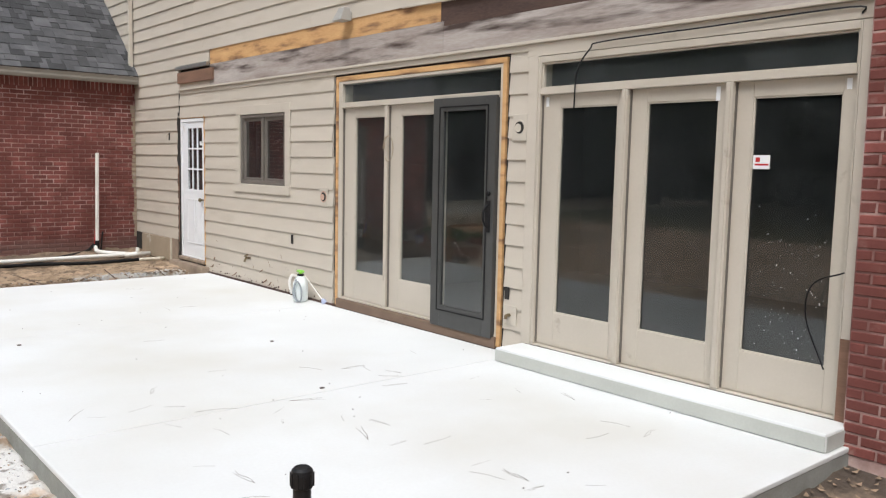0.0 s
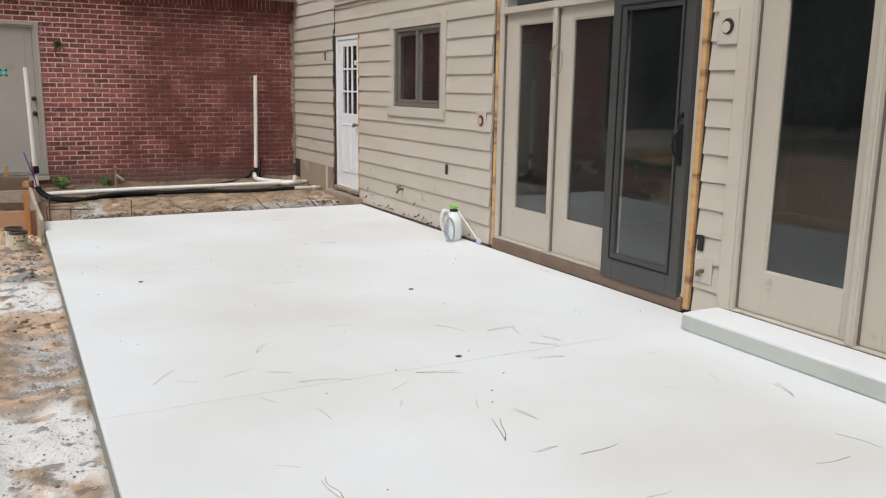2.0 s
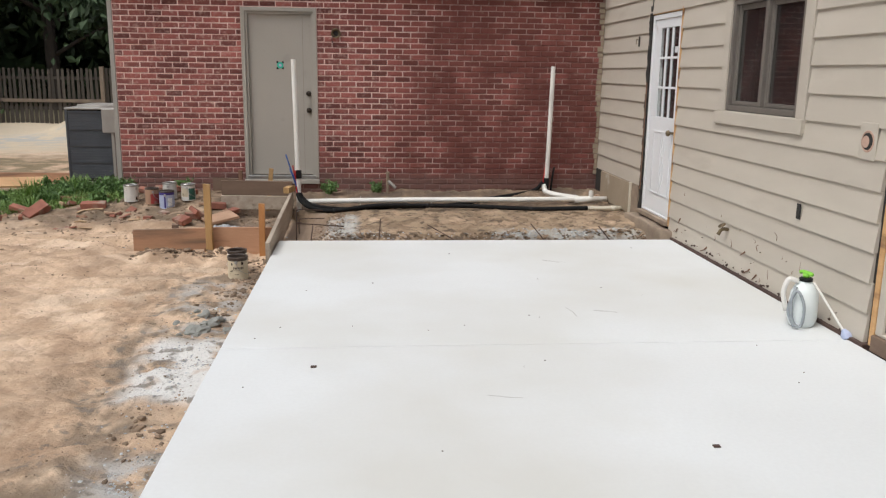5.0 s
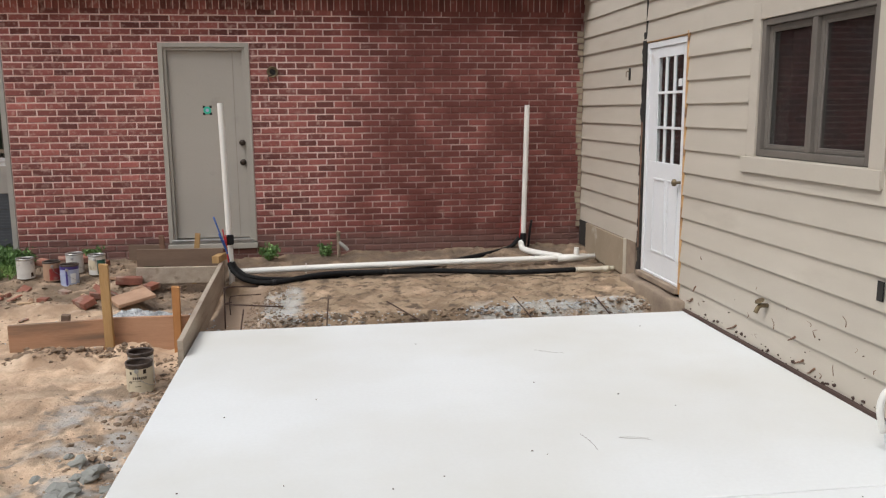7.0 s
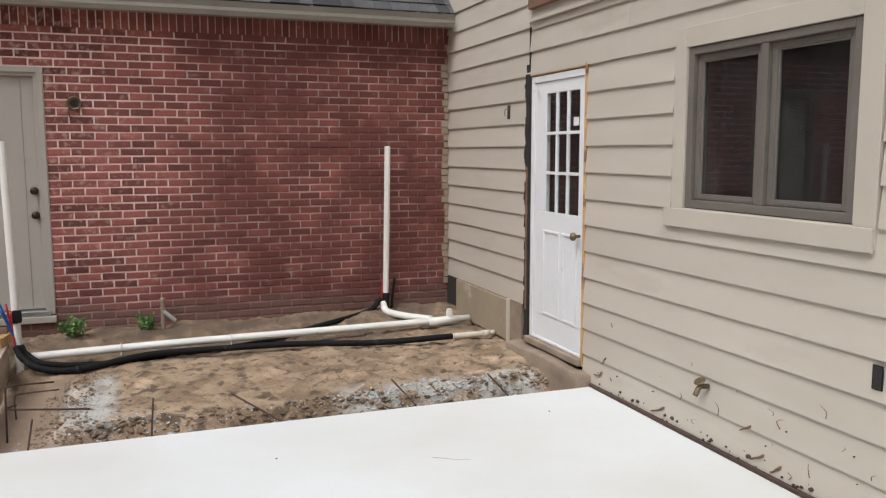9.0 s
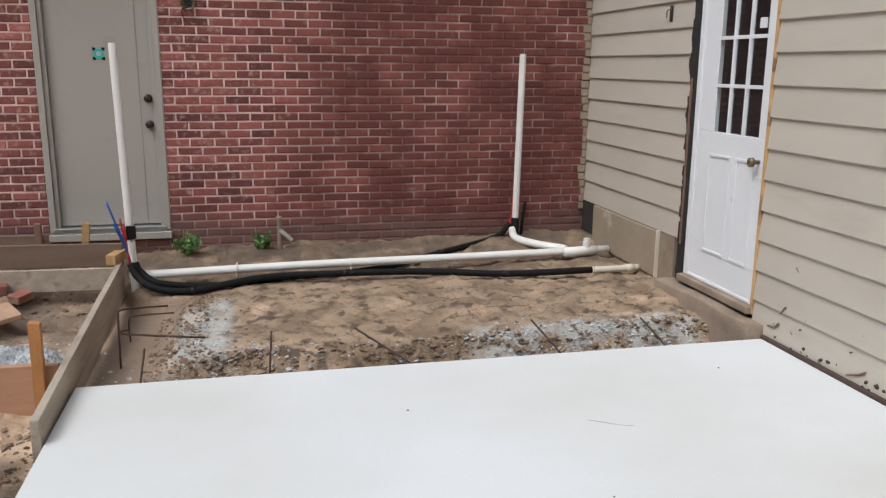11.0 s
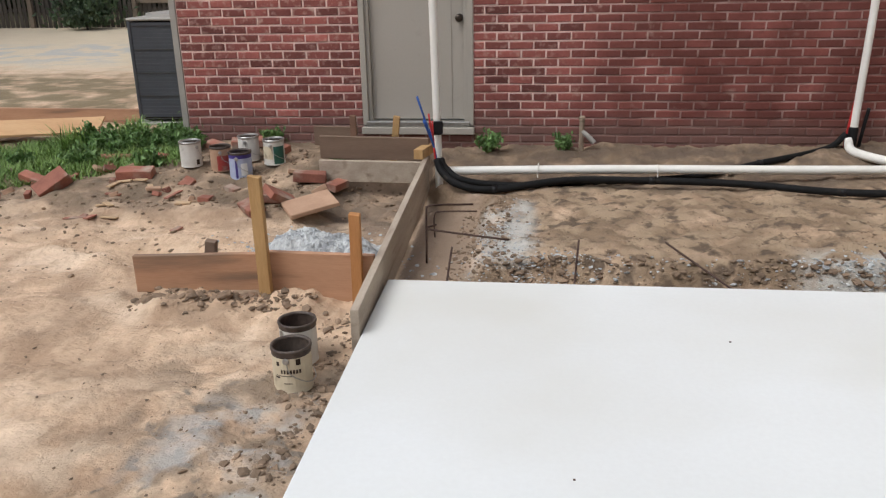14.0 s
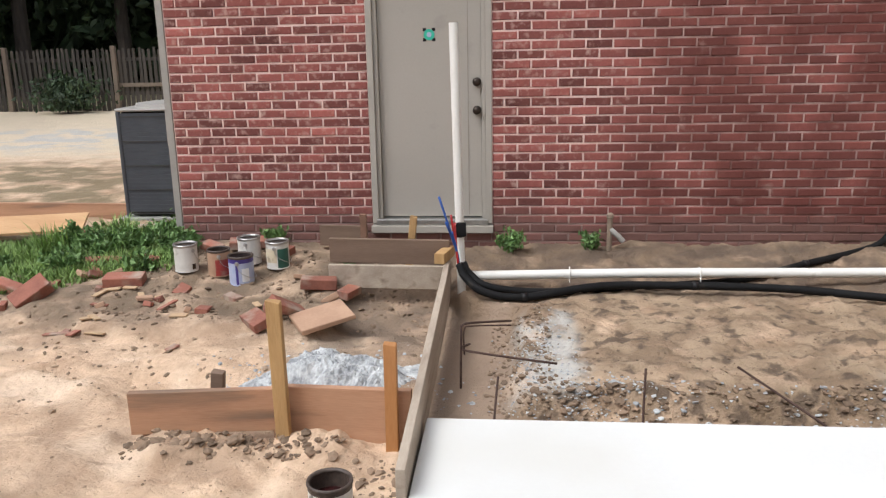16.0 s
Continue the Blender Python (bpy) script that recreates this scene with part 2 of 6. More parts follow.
M_STAKE2 = mat("orange_pine_stake", (0.50, 0.24, 0.09), (0.40, 0.18, 0.06), 0.75, scale=6, fine=60, bump=0.3, stretch=(3, 3, 0.4))
M_BROWNB = mat("damp_brown_board", (0.20, 0.135, 0.095), (0.145, 0.095, 0.067), 0.8, scale=4, fine=50, bump=0.3, stretch=(0.4, 1, 3))
M_REBAR = mat("rusty_steel", (0.10, 0.06, 0.045), (0.06, 0.035, 0.03), 0.8, metal=0.4, scale=20, bump=0.4)
M_RUBBLE = mat("pale_concrete_rubble", (0.56, 0.58, 0.58), (0.24, 0.25, 0.26), 0.95, scale=16, fine=70, bump=1.0, spread=0.34)
M_CLOD = mat("dry_soil_clod", (0.34, 0.245, 0.165), (0.20, 0.14, 0.095), 0.95, scale=8, fine=60, bump=0.8, random_by="island", amount=0.45)
M_DAMPCLOD = mat("damp_soil_clod", (0.26, 0.18, 0.12), (0.14, 0.098, 0.066), 0.9, scale=9, fine=60, bump=0.9, random_by="island", amount=0.3)
M_FENCE = mat("weathered_grey_fence", (0.095, 0.08, 0.065), (0.055, 0.047, 0.04), 0.9, scale=2, fine=40, bump=0.4, stretch=(2, 2, 0.3), random_by="object", amount=0.3)
M_FENCEPOST = mat("pale_fence_post", (0.24, 0.19, 0.14), (0.17, 0.13, 0.10), 0.9, scale=3, bump=0.3)
M_ACBODY = mat("charcoal_grille_metal", (0.085, 0.095, 0.112), (0.065, 0.072, 0.085), 0.45, metal=0.2, scale=6, bump=0.1)
M_ACTRIM = mat("light_grey_metal", (0.40, 0.385, 0.35), (0.33, 0.315, 0.29), 0.5, metal=0.2, scale=6, bump=0.05)
M_LEAF = mat("tree_foliage", (0.06, 0.095, 0.04), (0.03, 0.052, 0.022), 0.7, scale=1.2, fine=8, bump=0, random_by="island", amount=0.5)
M_BARK = mat("bark", (0.075, 0.058, 0.045), (0.04, 0.032, 0.026), 0.95, scale=4, fine=30, bump=0.8, stretch=(3, 3, 0.5))
M_GRASS = mat("grass_blades", (0.23, 0.35, 0.09), (0.13, 0.22, 0.055), 0.6, scale=3, fine=20, bump=0, random_by="island", amount=0.4)
M_WEED = mat("weed_leaves", (0.15, 0.26, 0.075), (0.08, 0.16, 0.045), 0.55, scale=8, fine=30, bump=0.1, random_by="island", amount=0.35)
M_CANW = mat("white_paint_can", (0.70, 0.69, 0.65), (0.58, 0.56, 0.52), 0.4, scale=12, bump=0.05, dirt=((0.2, 0.15, 0.12), 12, 0.62, 0.75))
M_CANC = mat("cream_can_label", (0.66, 0.58, 0.43), (0.57, 0.49, 0.35), 0.5, scale=14, bump=0.03, dirt=((0.25, 0.2, 0.14), 14, 0.64, 0.8))
M_CANRIM = mat("dark_crusted_rim", (0.045, 0.032, 0.026), (0.09, 0.065, 0.05), 0.5, scale=30, bump=0.4)
M_CANMETAL = mat("dull_tin", (0.50, 0.49, 0.47), (0.38, 0.37, 0.35), 0.35, metal=0.8, scale=18, bump=0.05)
M_PURPLE = mat("purple_paint", (0.06, 0.045, 0.25), (0.045, 0.03, 0.18), 0.4, scale=15, bump=0.1)
M_MAROON = mat("wet_maroon_paint", (0.05, 0.012, 0.012), (0.03, 0.008, 0.008), 0.2, scale=15, bump=0.05)
M_CRED = mat("red_can_label", (0.36, 0.045, 0.035), (0.25, 0.03, 0.03), 0.5, scale=15, bump=0.05, dirt=((0.3, 0.18, 0.13), 10, 0.5, 0.65))
M_CGREEN = mat("dark_green_label", (0.03, 0.12, 0.09), (0.02, 0.08, 0.06), 0.5, scale=15, bump=0.05)
M_LABELBLUE = mat("pale_blue_label", (0.35, 0.42, 0.60), (0.45, 0.48, 0.62), 0.5, scale=20, bump=0.03)
M_INK = mat("printed_ink", (0.06, 0.04, 0.03), (0.04, 0.03, 0.02), 0.6, bump=0)
M_TEAL = mat("teal_sticker", (0.03, 0.42, 0.28), (0.05, 0.5, 0.36), 0.5, scale=60, bump=0)
M_KNOB = mat("dark_bronze_knob", (0.06, 0.045, 0.035), (0.04, 0.03, 0.025), 0.35, metal=0.7, scale=20, bump=0.05)
M_SPRAY = mat("translucent_white_plastic", (0.84, 0.89, 0.88), (0.78, 0.84, 0.84), 0.4, scale=8, bump=0.03)
M_LIME = mat("lime_green_plastic", (0.25, 0.62, 0.06), (0.2, 0.52, 0.05), 0.4, bump=0.02)
M_HOSE = mat("clear_grey_hose", (0.35, 0.38, 0.40), (0.25, 0.28, 0.30), 0.3, scale=20, bump=0.1)
M_BRASS = mat("weathered_brass", (0.22, 0.17, 0.10), (0.15, 0.11, 0.07), 0.5, metal=0.7, scale=20, bump=0.1)
M_NEEDLE = mat("dry_pine_needle", (0.16, 0.12, 0.085), (0.10, 0.08, 0.06), 0.8, scale=20, bump=0)
M_PINK = mat("pale_pink_board", (0.55, 0.36, 0.28), (0.45, 0.30, 0.23), 0.9, scale=15, bump=0.2)
M_PAVER = mat("terracotta_paver", (0.46, 0.30, 0.20), (0.36, 0.22, 0.145), 0.9, scale=6, fine=60, bump=0.3)
M_OLDBRICK = mat("loose_red_brick", (0.34, 0.135, 0.09), (0.22, 0.085, 0.06), 0.9, scale=7, fine=60, bump=0.5, random_by="object", amount=0.25, dirt=((0.36, 0.29, 0.23), 6, 0.52, 0.7))
M_SPLINT = mat("splintered_wood", (0.50, 0.36, 0.22), (0.40, 0.27, 0.16), 0.85, scale=9, bump=0.3)
M_PLY = mat("orange_plywood", (0.62, 0.40, 0.21), (0.50, 0.29, 0.14), 0.75, scale=3, fine=40, bump=0.15, stretch=(0.5, 2, 1))
M_PANELB = mat("tan_cover_board", (0.36, 0.29, 0.21), (0.30, 0.24, 0.17), 0.75, scale=3, fine=40, bump=0.15, dirt=((0.5, 0.45, 0.38), 5, 0.62, 0.75))
M_FOUND = mat("old_foundation_concrete", (0.34, 0.265, 0.195), (0.23, 0.175, 0.13), 0.95, scale=5, fine=50, bump=0.7)

# bare earth: sandy yard, darker damp soil, pale cement spill beside the slab, gravel far off
M_EARTH = mat("sandy_soil", (0.74, 0.55, 0.385), (0.46, 0.31, 0.20), 0.95, scale=3.2, fine=22, bump=1.0, spread=0.34, dirt=((0.42, 0.295, 0.198), 2.1, 0.50, 0.66))
M_EARTH.node_tree.nodes["Bump"].inputs["Distance"].default_value = 0.05
for nz_ in ("Noise Texture", "Noise Texture.001"):
    M_EARTH.node_tree.nodes[nz_].inputs["Detail"].default_value, M_EARTH.node_tree.nodes[nz_].inputs["Roughness"].default_value = 10, 0.66
for m_ in (M_BLACK, M_FOAM):
    m_.node_tree.nodes["Principled BSDF"].inputs["Specular IOR Level"].default_value = 0.2
stain(M_EARTH, (0.36, 0.24, 0.155), box_mask(M_EARTH, (-7, 1.4), (-2, 11.9), None, 0.3), 0.6, (3.6, 0.52, 0.62))
stain(M_EARTH, (0.82, 0.65, 0.48), box_mask(M_EARTH, (-7, 1.2), (-2, 11.9), None, 0.3), 0.6, (2.4, 0.53, 0.64))
stain(M_EARTH, (0.20, 0.145, 0.10), box_mask(M_EARTH, (-6, 1.4), (11.7, 14.4), None, 0.3), 0.85, (4.0, 0.36, 0.60))
stain(M_EARTH, (0.15, 0.11, 0.072), box_mask(M_EARTH, (-4, 0.7), (11.9, 13.8), None, 0.3), 0.8, (3.2, 0.36, 0.55))
stain(M_EARTH, (0.145, 0.108, 0.08), box_mask(M_EARTH, (0.45, 1.35), (11.0, 13.4), None, 0.15), 0.75, (3.0, 0.3, 0.55))
stain(M_EARTH, (0.20, 0.14, 0.088), box_mask(M_EARTH, (1.3, 5.4), (10.3, 13.4), None, 0.1), 0.9, (3.4, 0.27, 0.52))
stain(M_EARTH, (0.40, 0.30, 0.20), box_mask(M_EARTH, (1.9, 5.2), (10.9, 12.4), None, 0.15), 0.7, (4.2, 0.44, 0.58))
stain(M_EARTH, (0.10, 0.07, 0.048), box_mask(M_EARTH, (1.8, 5.2), (10.6, 12.4), None, 0.1), 0.85, (9.0, 0.53, 0.63))
stain(M_EARTH, (0.115, 0.083, 0.06), box_mask(M_EARTH, (1.3, 5.4), (12.35, 13.4), None, 0.15), 0.9, (5.0, 0.28, 0.6))
stain(M_EARTH, (0.32, 0.235, 0.17), box_mask(M_EARTH, (1.3, 1.72), (10.3, 12.2), None, 0.05), 0.9)
stain(M_EARTH, (0.56, 0.56, 0.53), box_mask(M_EARTH, (1.76, 2.08), (10.9, 12.0), None, 0.07), 0.8, (4.0, 0.38, 0.55))
stain(M_EARTH, (0.50, 0.50, 0.47), box_mask(M_EARTH, (3.5, 5.0), (10.6, 11.0), None, 0.1), 0.75, (6.0, 0.42, 0.55))
stain(M_EARTH, (0.25, 0.18, 0.118), box_mask(M_EARTH, (-0.9, 1.2), (0.5, 6.2), None, 0.3), 0.75, (5.0, 0.42, 0.58))
stain(M_EARTH, (0.22, 0.165, 0.115), box_mask(M_EARTH, (0.55, 1.4), (1.0, 9.9), None, 0.28), 0.85, (4.5, 0.42, 0.56))
stain(M_EARTH, (0.74, 0.73, 0.70), box_mask(M_EARTH, (0.7, 1.4), (3.0, 4.9), None, 0.14), 0.97, (3.4, 0.38, 0.47))
stain(M_EARTH, (0.50, 0.49, 0.47), box_mask(M_EARTH, (1.02, 1.42), (5.15, 6.3), None, 0.1), 0.9, (6.0, 0.38, 0.52))
stain(M_EARTH, (0.72, 0.71, 0.68), box_mask(M_EARTH, (0.86, 1.42), (6.85, 7.85), None, 0.1), 0.95, (3.8, 0.36, 0.48))
stain(M_EARTH, (0.20, 0.17, 0.14), box_mask(M_EARTH, (0.6, 1.4), (2.5, 9.6), None, 0.1), 0.8, (11.0, 0.56, 0.64))
stain(M_EARTH, (0.45, 0.44, 0.42), box_mask(M_EARTH, (0.75, 1.3), (8.0, 9.4), None, 0.13), 0.7, (5.0, 0.47, 0.6))
stain(M_EARTH, (0.06, 0.046, 0.036), box_mask(M_EARTH, (1.6, 30), (-30, 1.7), None, 0.2), 0.95, (3.0, 0.2, 0.5))
stain(M_EARTH, (0.60, 0.51, 0.37), box_mask(M_EARTH, (-30, 1.0), (19, 29.5), None, 0.8), 0.85)
stain(M_EARTH, (0.15, 0.125, 0.065), box_mask(M_EARTH, (-9, -1), (14.8, 18.5), None, 0.5), 0.8, (2.6, 0.36, 0.54))
stain(M_EARTH, (0.42, 0.42, 0.41), box_mask(M_EARTH, (-14, -4.5), (20, 23.5), None, 0.8), 0.8, (1.6, 0.46, 0.54))
stain(M_EARTH, (0.075, 0.085, 0.035), box_mask(M_EARTH, (-200, 200), (29.4, 300), None, 0.4), 0.8)
stain(M_EARTH, (0.075, 0.085, 0.035), box_mask(M_EARTH, (-200, -9), (-100, 20), None, 0.8), 0.8)


# ---- helpers for building ----
def mesh_of(name, bm, material, smooth=False):
    me = bpy.data.meshes.new(name)
    bm.to_mesh(me)
    bm.free()
    if smooth:
        me.polygons.foreach_set("use_smooth", [True] * len(me.polygons))
    me.materials.append(material)
    return me


def part(name, bm, material, parent=None, label="", smooth=False):
    ob = new(name, mesh_of(name, bm, material, smooth))
    ob.parent = parent
    return tagged(ob, label)


def empty(name, m, label, category, group="", kind=""):
    ob = new(name)
    ob.matrix_world = m
    ob.empty_display_size = 0.1
    return tagged(ob, label, category, group, kind)


def box(bm, x0, x1, y0, y1, z0, z1, bevel=0.0):
    t = bmesh.new() if bevel else bm
    made = bmesh.ops.create_cube(t, size=1.0)["verts"]
    bmesh.ops.scale(t, vec=(x1 - x0, y1 - y0, z1 - z0), verts=made)
    bmesh.ops.translate(t, vec=((x0 + x1) / 2, (y0 + y1) / 2, (z0 + z1) / 2), verts=made)
    if bevel:
        bmesh.ops.bevel(t, geom=t.edges[:], offset=bevel, segments=2, affect="EDGES", profile=0.5)
        me = bpy.data.meshes.new("tmp")
        t.to_mesh(me)
        t.free()
        bm.from_mesh(me)
        bpy.data.meshes.remove(me)
    return bm


def bx(x0, x1, y0, y1, z0, z1, bevel=0.0):
    return box(bmesh.new(), x0, x1, y0, y1, z0, z1, bevel)


def frame_bm(x0, x1, y0, y1, z0, z1, left, right, bottom, top, bevel=0.003):
    """Four members round an opening in a wall that stands along y."""
    bm = bmesh.new()
    box(bm, x0, x1, y0, y0 + right, z0, z1, bevel), box(bm, x0, x1, y1 - left, y1, z0, z1, bevel)
    box(bm, x0, x1, y0 + right, y1 - left, z0, z0 + bottom, bevel), box(bm, x0, x1, y0 + right, y1 - left, z1 - top, z1, bevel)
    return bm


def lathe(rings, seg=24, close=True):
    """A turned shape about z: rings of (radius, z)."""
    bm = bmesh.new()
    loops = [[bm.verts.new((r * math.cos(2 * math.pi * i / seg), r * math.sin(2 * math.pi * i / seg), z)) for i in range(seg)] for r, z in rings]
    for a, b in zip(loops, loops[1:]):
        for i in range(seg):
            bm.faces.new((a[i], a[(i + 1) % seg], b[(i + 1) % seg], b[i]))
    if close:
        bm.faces.new(loops[0][::-1]), bm.faces.new(loops[-1])
    return bm


def tube(points, radius, seg=10, bm=None, smooth_steps=6, taper=1.0):
    """A round bar along a smoothed line of points."""
    bm = bm or bmesh.new()
    pts = [Vector(p) for p in points]
    line = []
    if len(pts) > 2 and smooth_steps > 1:
        ext = [pts[0] * 2 - pts[1]] + pts + [pts[-1] * 2 - pts[-2]]
        for i in range(1, len(ext) - 2):
            a, b, c, d = ext[i - 1:i + 3]
            for s in range(smooth_steps):
                u = s / smooth_steps
                line.append(0.5 * ((2 * b) + (c - a) * u + (2 * a - 5 * b + 4 * c - d) * u * u + (3 * b - a - 3 * c + d) * u ** 3))
        line.append(pts[-1])
    else:
        line = pts
    loops = []
    side = None
    for i, p in enumerate(line):
        way = (line[min(i + 1, len(line) - 1)] - line[max(i - 1, 0)]).normalized()
        if side is None:
            side = way.orthogonal().normalized()
        side = (side - way * side.dot(way)).normalized()
        up = way.cross(side)
        r = radius * (1 + (taper - 1) * i / max(1, len(line) - 1))
        loops.append([bm.verts.new(p + (side * math.cos(2 * math.pi * k / seg) + up * math.sin(2 * math.pi * k / seg)) * r) for k in range(seg)])
    for a, b in zip(loops, loops[1:]):
        for k in range(seg):
            bm.faces.new((a[k], a[(k + 1) % seg], b[(k + 1) % seg], b[k]))
    bm.faces.new(loops[0][::-1]), bm.faces.new(loops[-1])
    return bm


def move(bm, m):
    bmesh.ops.transform(bm, matrix=m, verts=bm.verts)
    return bm


def rock_bm(r, seed, flat=0.7, sub=2):
    bm = bmesh.new()
    bmesh.ops.create_icosphere(bm, subdivisions=sub, radius=r)
    for v in bm.verts:
        k = 1 + 0.45 * noise.noise(v.co / r * 1.3 + Vector((seed * 7.1, seed * 3.3, 0))) + 0.4 * noise.noise(v.co / r * 3.1 + Vector((seed * 2.7, 0, seed)))
        v.co = Vector((v.co.x * k, v.co.y * k * 0.85, v.co.z * k * flat))
    return bm


# ---- the ground: one sheet out to the horizon ----
def smooth(a, b, v):
    u = min(1.0, max(0.0, (v - a) / (b - a)))
    return u * u * (3 - 2 * u)


def earth(x, y):
    n1 = noise.fractal(Vector((x * 0.9, y * 0.9, 3.1)), 1.0, 2.0, 4)
    n2 = noise.fractal(Vector((x * 5.0, y * 5.0, 7.7)), 1.0, 2.0, 4)
    near = smooth(-8, -3, x) * smooth(24, 16, y)
    n3 = noise.fractal(Vector((x * 2.2, y * 2.2, 5.0)), 1.0, 2.0, 3)
    n4 = noise.fractal(Vector((x * 13.0, y * 13.0, 9.3)), 0.8, 2.0, 4)
    z = -0.12 + 0.02 * n1 + (0.022 * n2 - 0.026 * abs(n3) + 0.007 * n4 + 0.03 * noise.noise(Vector((x * 1.9, y * 2.6, 6.0)))) * near
    z -= 0.016 * max(0.0, 0.16 - abs(noise.noise(Vector((x * 1.3, y * 3.4, 8.0))))) / 0.16 * near
    lip = y + 0.30 * noise.noise(Vector((x * 1.1, 4.0, 2.0))) + 0.10 * noise.noise(Vector((x * 4.0, y, 2.0)))
    z += (0.05 * smooth(11.72, 11.86, lip) + 0.04 * smooth(11.9, 12.4, y)) * smooth(1.35, 1.2, x) * smooth(30, 18, y)
    z += 0.11 * smooth(12.2, 13.1, y) * smooth(-1.2, -0.6, x) * smooth(14, 13.4, y)
    if 1.37 < x and 1.52 < y < 10.44:
        z = min(z, -0.12) - 0.03
    if x > 1.25 and 10.3 < y < 13.6:
        edge = 0.08 * noise.noise(Vector((x * 2.3, y * 2.3, 1.0))) + 0.05 * noise.noise(Vector((x * 9.0, y * 9.0, 1.0)))
        top = smooth(10.77, 10.91, y + edge) * smooth(1.68, 1.82, x + edge + 0.5 * smooth(12.0, 12.5, y))
        crown = -0.025 + 0.025 * n1 + 0.017 * n2 - 0.010 * abs(n3) + 0.016 * n4 + 0.03 * smooth(3.0, 4.8, x)
        z = -0.17 + 0.006 * n2 + 0.004 * n4 + (crown + 0.17) * top + 0.09 * smooth(12.6, 13.3, y) * top
    if 0.5 < x < 1.3 and 11.5 < y < 13:
        z -= 0.13 * smooth(0.5, 0.75, x) * smooth(11.6, 12.0, y) * smooth(12.9, 12.5, y)
    if -0.6 < x < 0.35 and 10.7 < y < 11.7:
        z -= 0.06 * smooth(0.32, 0.1, math.hypot((x + 0.15) / 1.3, y - 11.1))
    if -0.1 < x < 1.25 and 9.95 < y < 10.45:
        z += (0.03 + 0.05 * n2) * smooth(0, 0.25, x + 0.05) * smooth(1.2, 0.95, x) * smooth(10.05, 10.3, y)
    z += 0.5 * math.exp(-((x + 4.9) ** 2 + (y - 24.0) ** 2) / 0.5)
    return z


def lines(*runs):
    out = []
    for a, b, step in runs:
        k = max(1, round((b - a) / step))
        out += [a + (b - a) * i / k for i in range(k)]
    return out + [runs[-1][1]]


gx = lines((-400, -40, 60), (-40, -12, 3), (-12, -3, 0.35), (-3, 0, 0.035), (0, 2.0, 0.025), (2.0, 5.3, 0.032), (5.3, 30, 4), (30, 400, 60))
gy = lines((-400, -30, 60), (-30, -2, 3), (-2, 2.5, 0.09), (2.5, 9.0, 0.035), (9.0, 13.4, 0.022), (13.4, 16, 0.09), (16, 34, 0.5), (34, 60, 5), (60, 400, 60))
verts = [(x, y, earth(x, y)) for y in gy for x in gx]
w = len(gx)
faces = [(j * w + i, j * w + i + 1, (j + 1) * w + i + 1, (j + 1) * w + i) for j in range(len(gy) - 1) for i in range(w - 1)]
me = bpy.data.meshes.new("ground")
me.from_pydata(verts, [], faces)
me.polygons.foreach_set("use_smooth", [True] * len(me.polygons))
me.materials.append(M_EARTH)
tagged(new("ground", me), "sandy bare soil of a building site, tan and brown, uneven", "ground", kind="structure")

# ---- the concrete patio ----
SL, SR, SF, SB = 1.36, 5.165, 1.50, 10.455
JOINTS = [SF, 4.315, 7.36, SB]
patio = empty("patio_slab", pose(0, 0, 0), "freshly poured pale concrete patio slab with cut joints", "patio", kind="structure")
for a, b in zip(JOINTS, JOINTS[1:]):
    part("slab_panel", bx(SL, SR, a + (0.003 if a > SF else 0), b - (0.003 if b < SB else 0), -0.03, 0.0, 0.006), M_SLAB, patio)
# sides under the pale top, with the edge shadow put into the grey
part("slab_base", bx(SL + 0.001, SR - 0.001, SF + 0.002, SB - 0.002, -0.22, -0.031), M_SLABSIDE, patio, "rough concrete edge, coloured dark grey for its shade")
step = empty("step", pose(0, 0, 0), "low pale concrete step along the French doors", "step", kind="structure")
part("tread", bx(4.87, 5.19, 1.535, 4.27, 0.003, 0.115, 0.012), M_SLAB, step)
# thin sheets over the tread's sides, coloured darker as shaded faces
part("riser", bx(4.866, 4.8695, 1.54, 4.265, 0.006, 0.098), M_RISER, step, "greyish formed front face, shade put into its colour")
part("riser", bx(4.88, 5.185, 1.531, 1.5345, 0.006, 0.098), M_RISER, step, "greyish formed end face, shade put into its colour")

# ---- the siding wall of the house ----
X = 5.2
OPEN = [(10.62, 11.52, 0.14, 2.21), (8.316, 9.504, 1.30, 2.19), (4.545, 7.205, 0.06, 2.53), (1.60, 4.25, 0.06, 2.49)]
house = empty("wall_east", pose(0, 0, 0), "house wall clad in greige lap siding, weathered, with patched holes", "wall", kind="structure")
CUTS = sorted({1.55, 24.0} | {v for o in OPEN for v in o[:2]})
core = bmesh.new()
for a, b in zip(CUTS, CUTS[1:]):
    zs = sorted([(o[2], o[3]) for o in OPEN if o[0] <= a + 0.001 and o[1] >= b - 0.001])
    lo = -0.3
    for z0, z1 in zs + [(7.0, 7.0)]:
        box(core, X + 0.012, X + 0.22, a, b, lo, z0)
        lo = z1
# black core, so that gaps between boards look shaded
part("wall_core", core, M_BLACKHOLE, house)


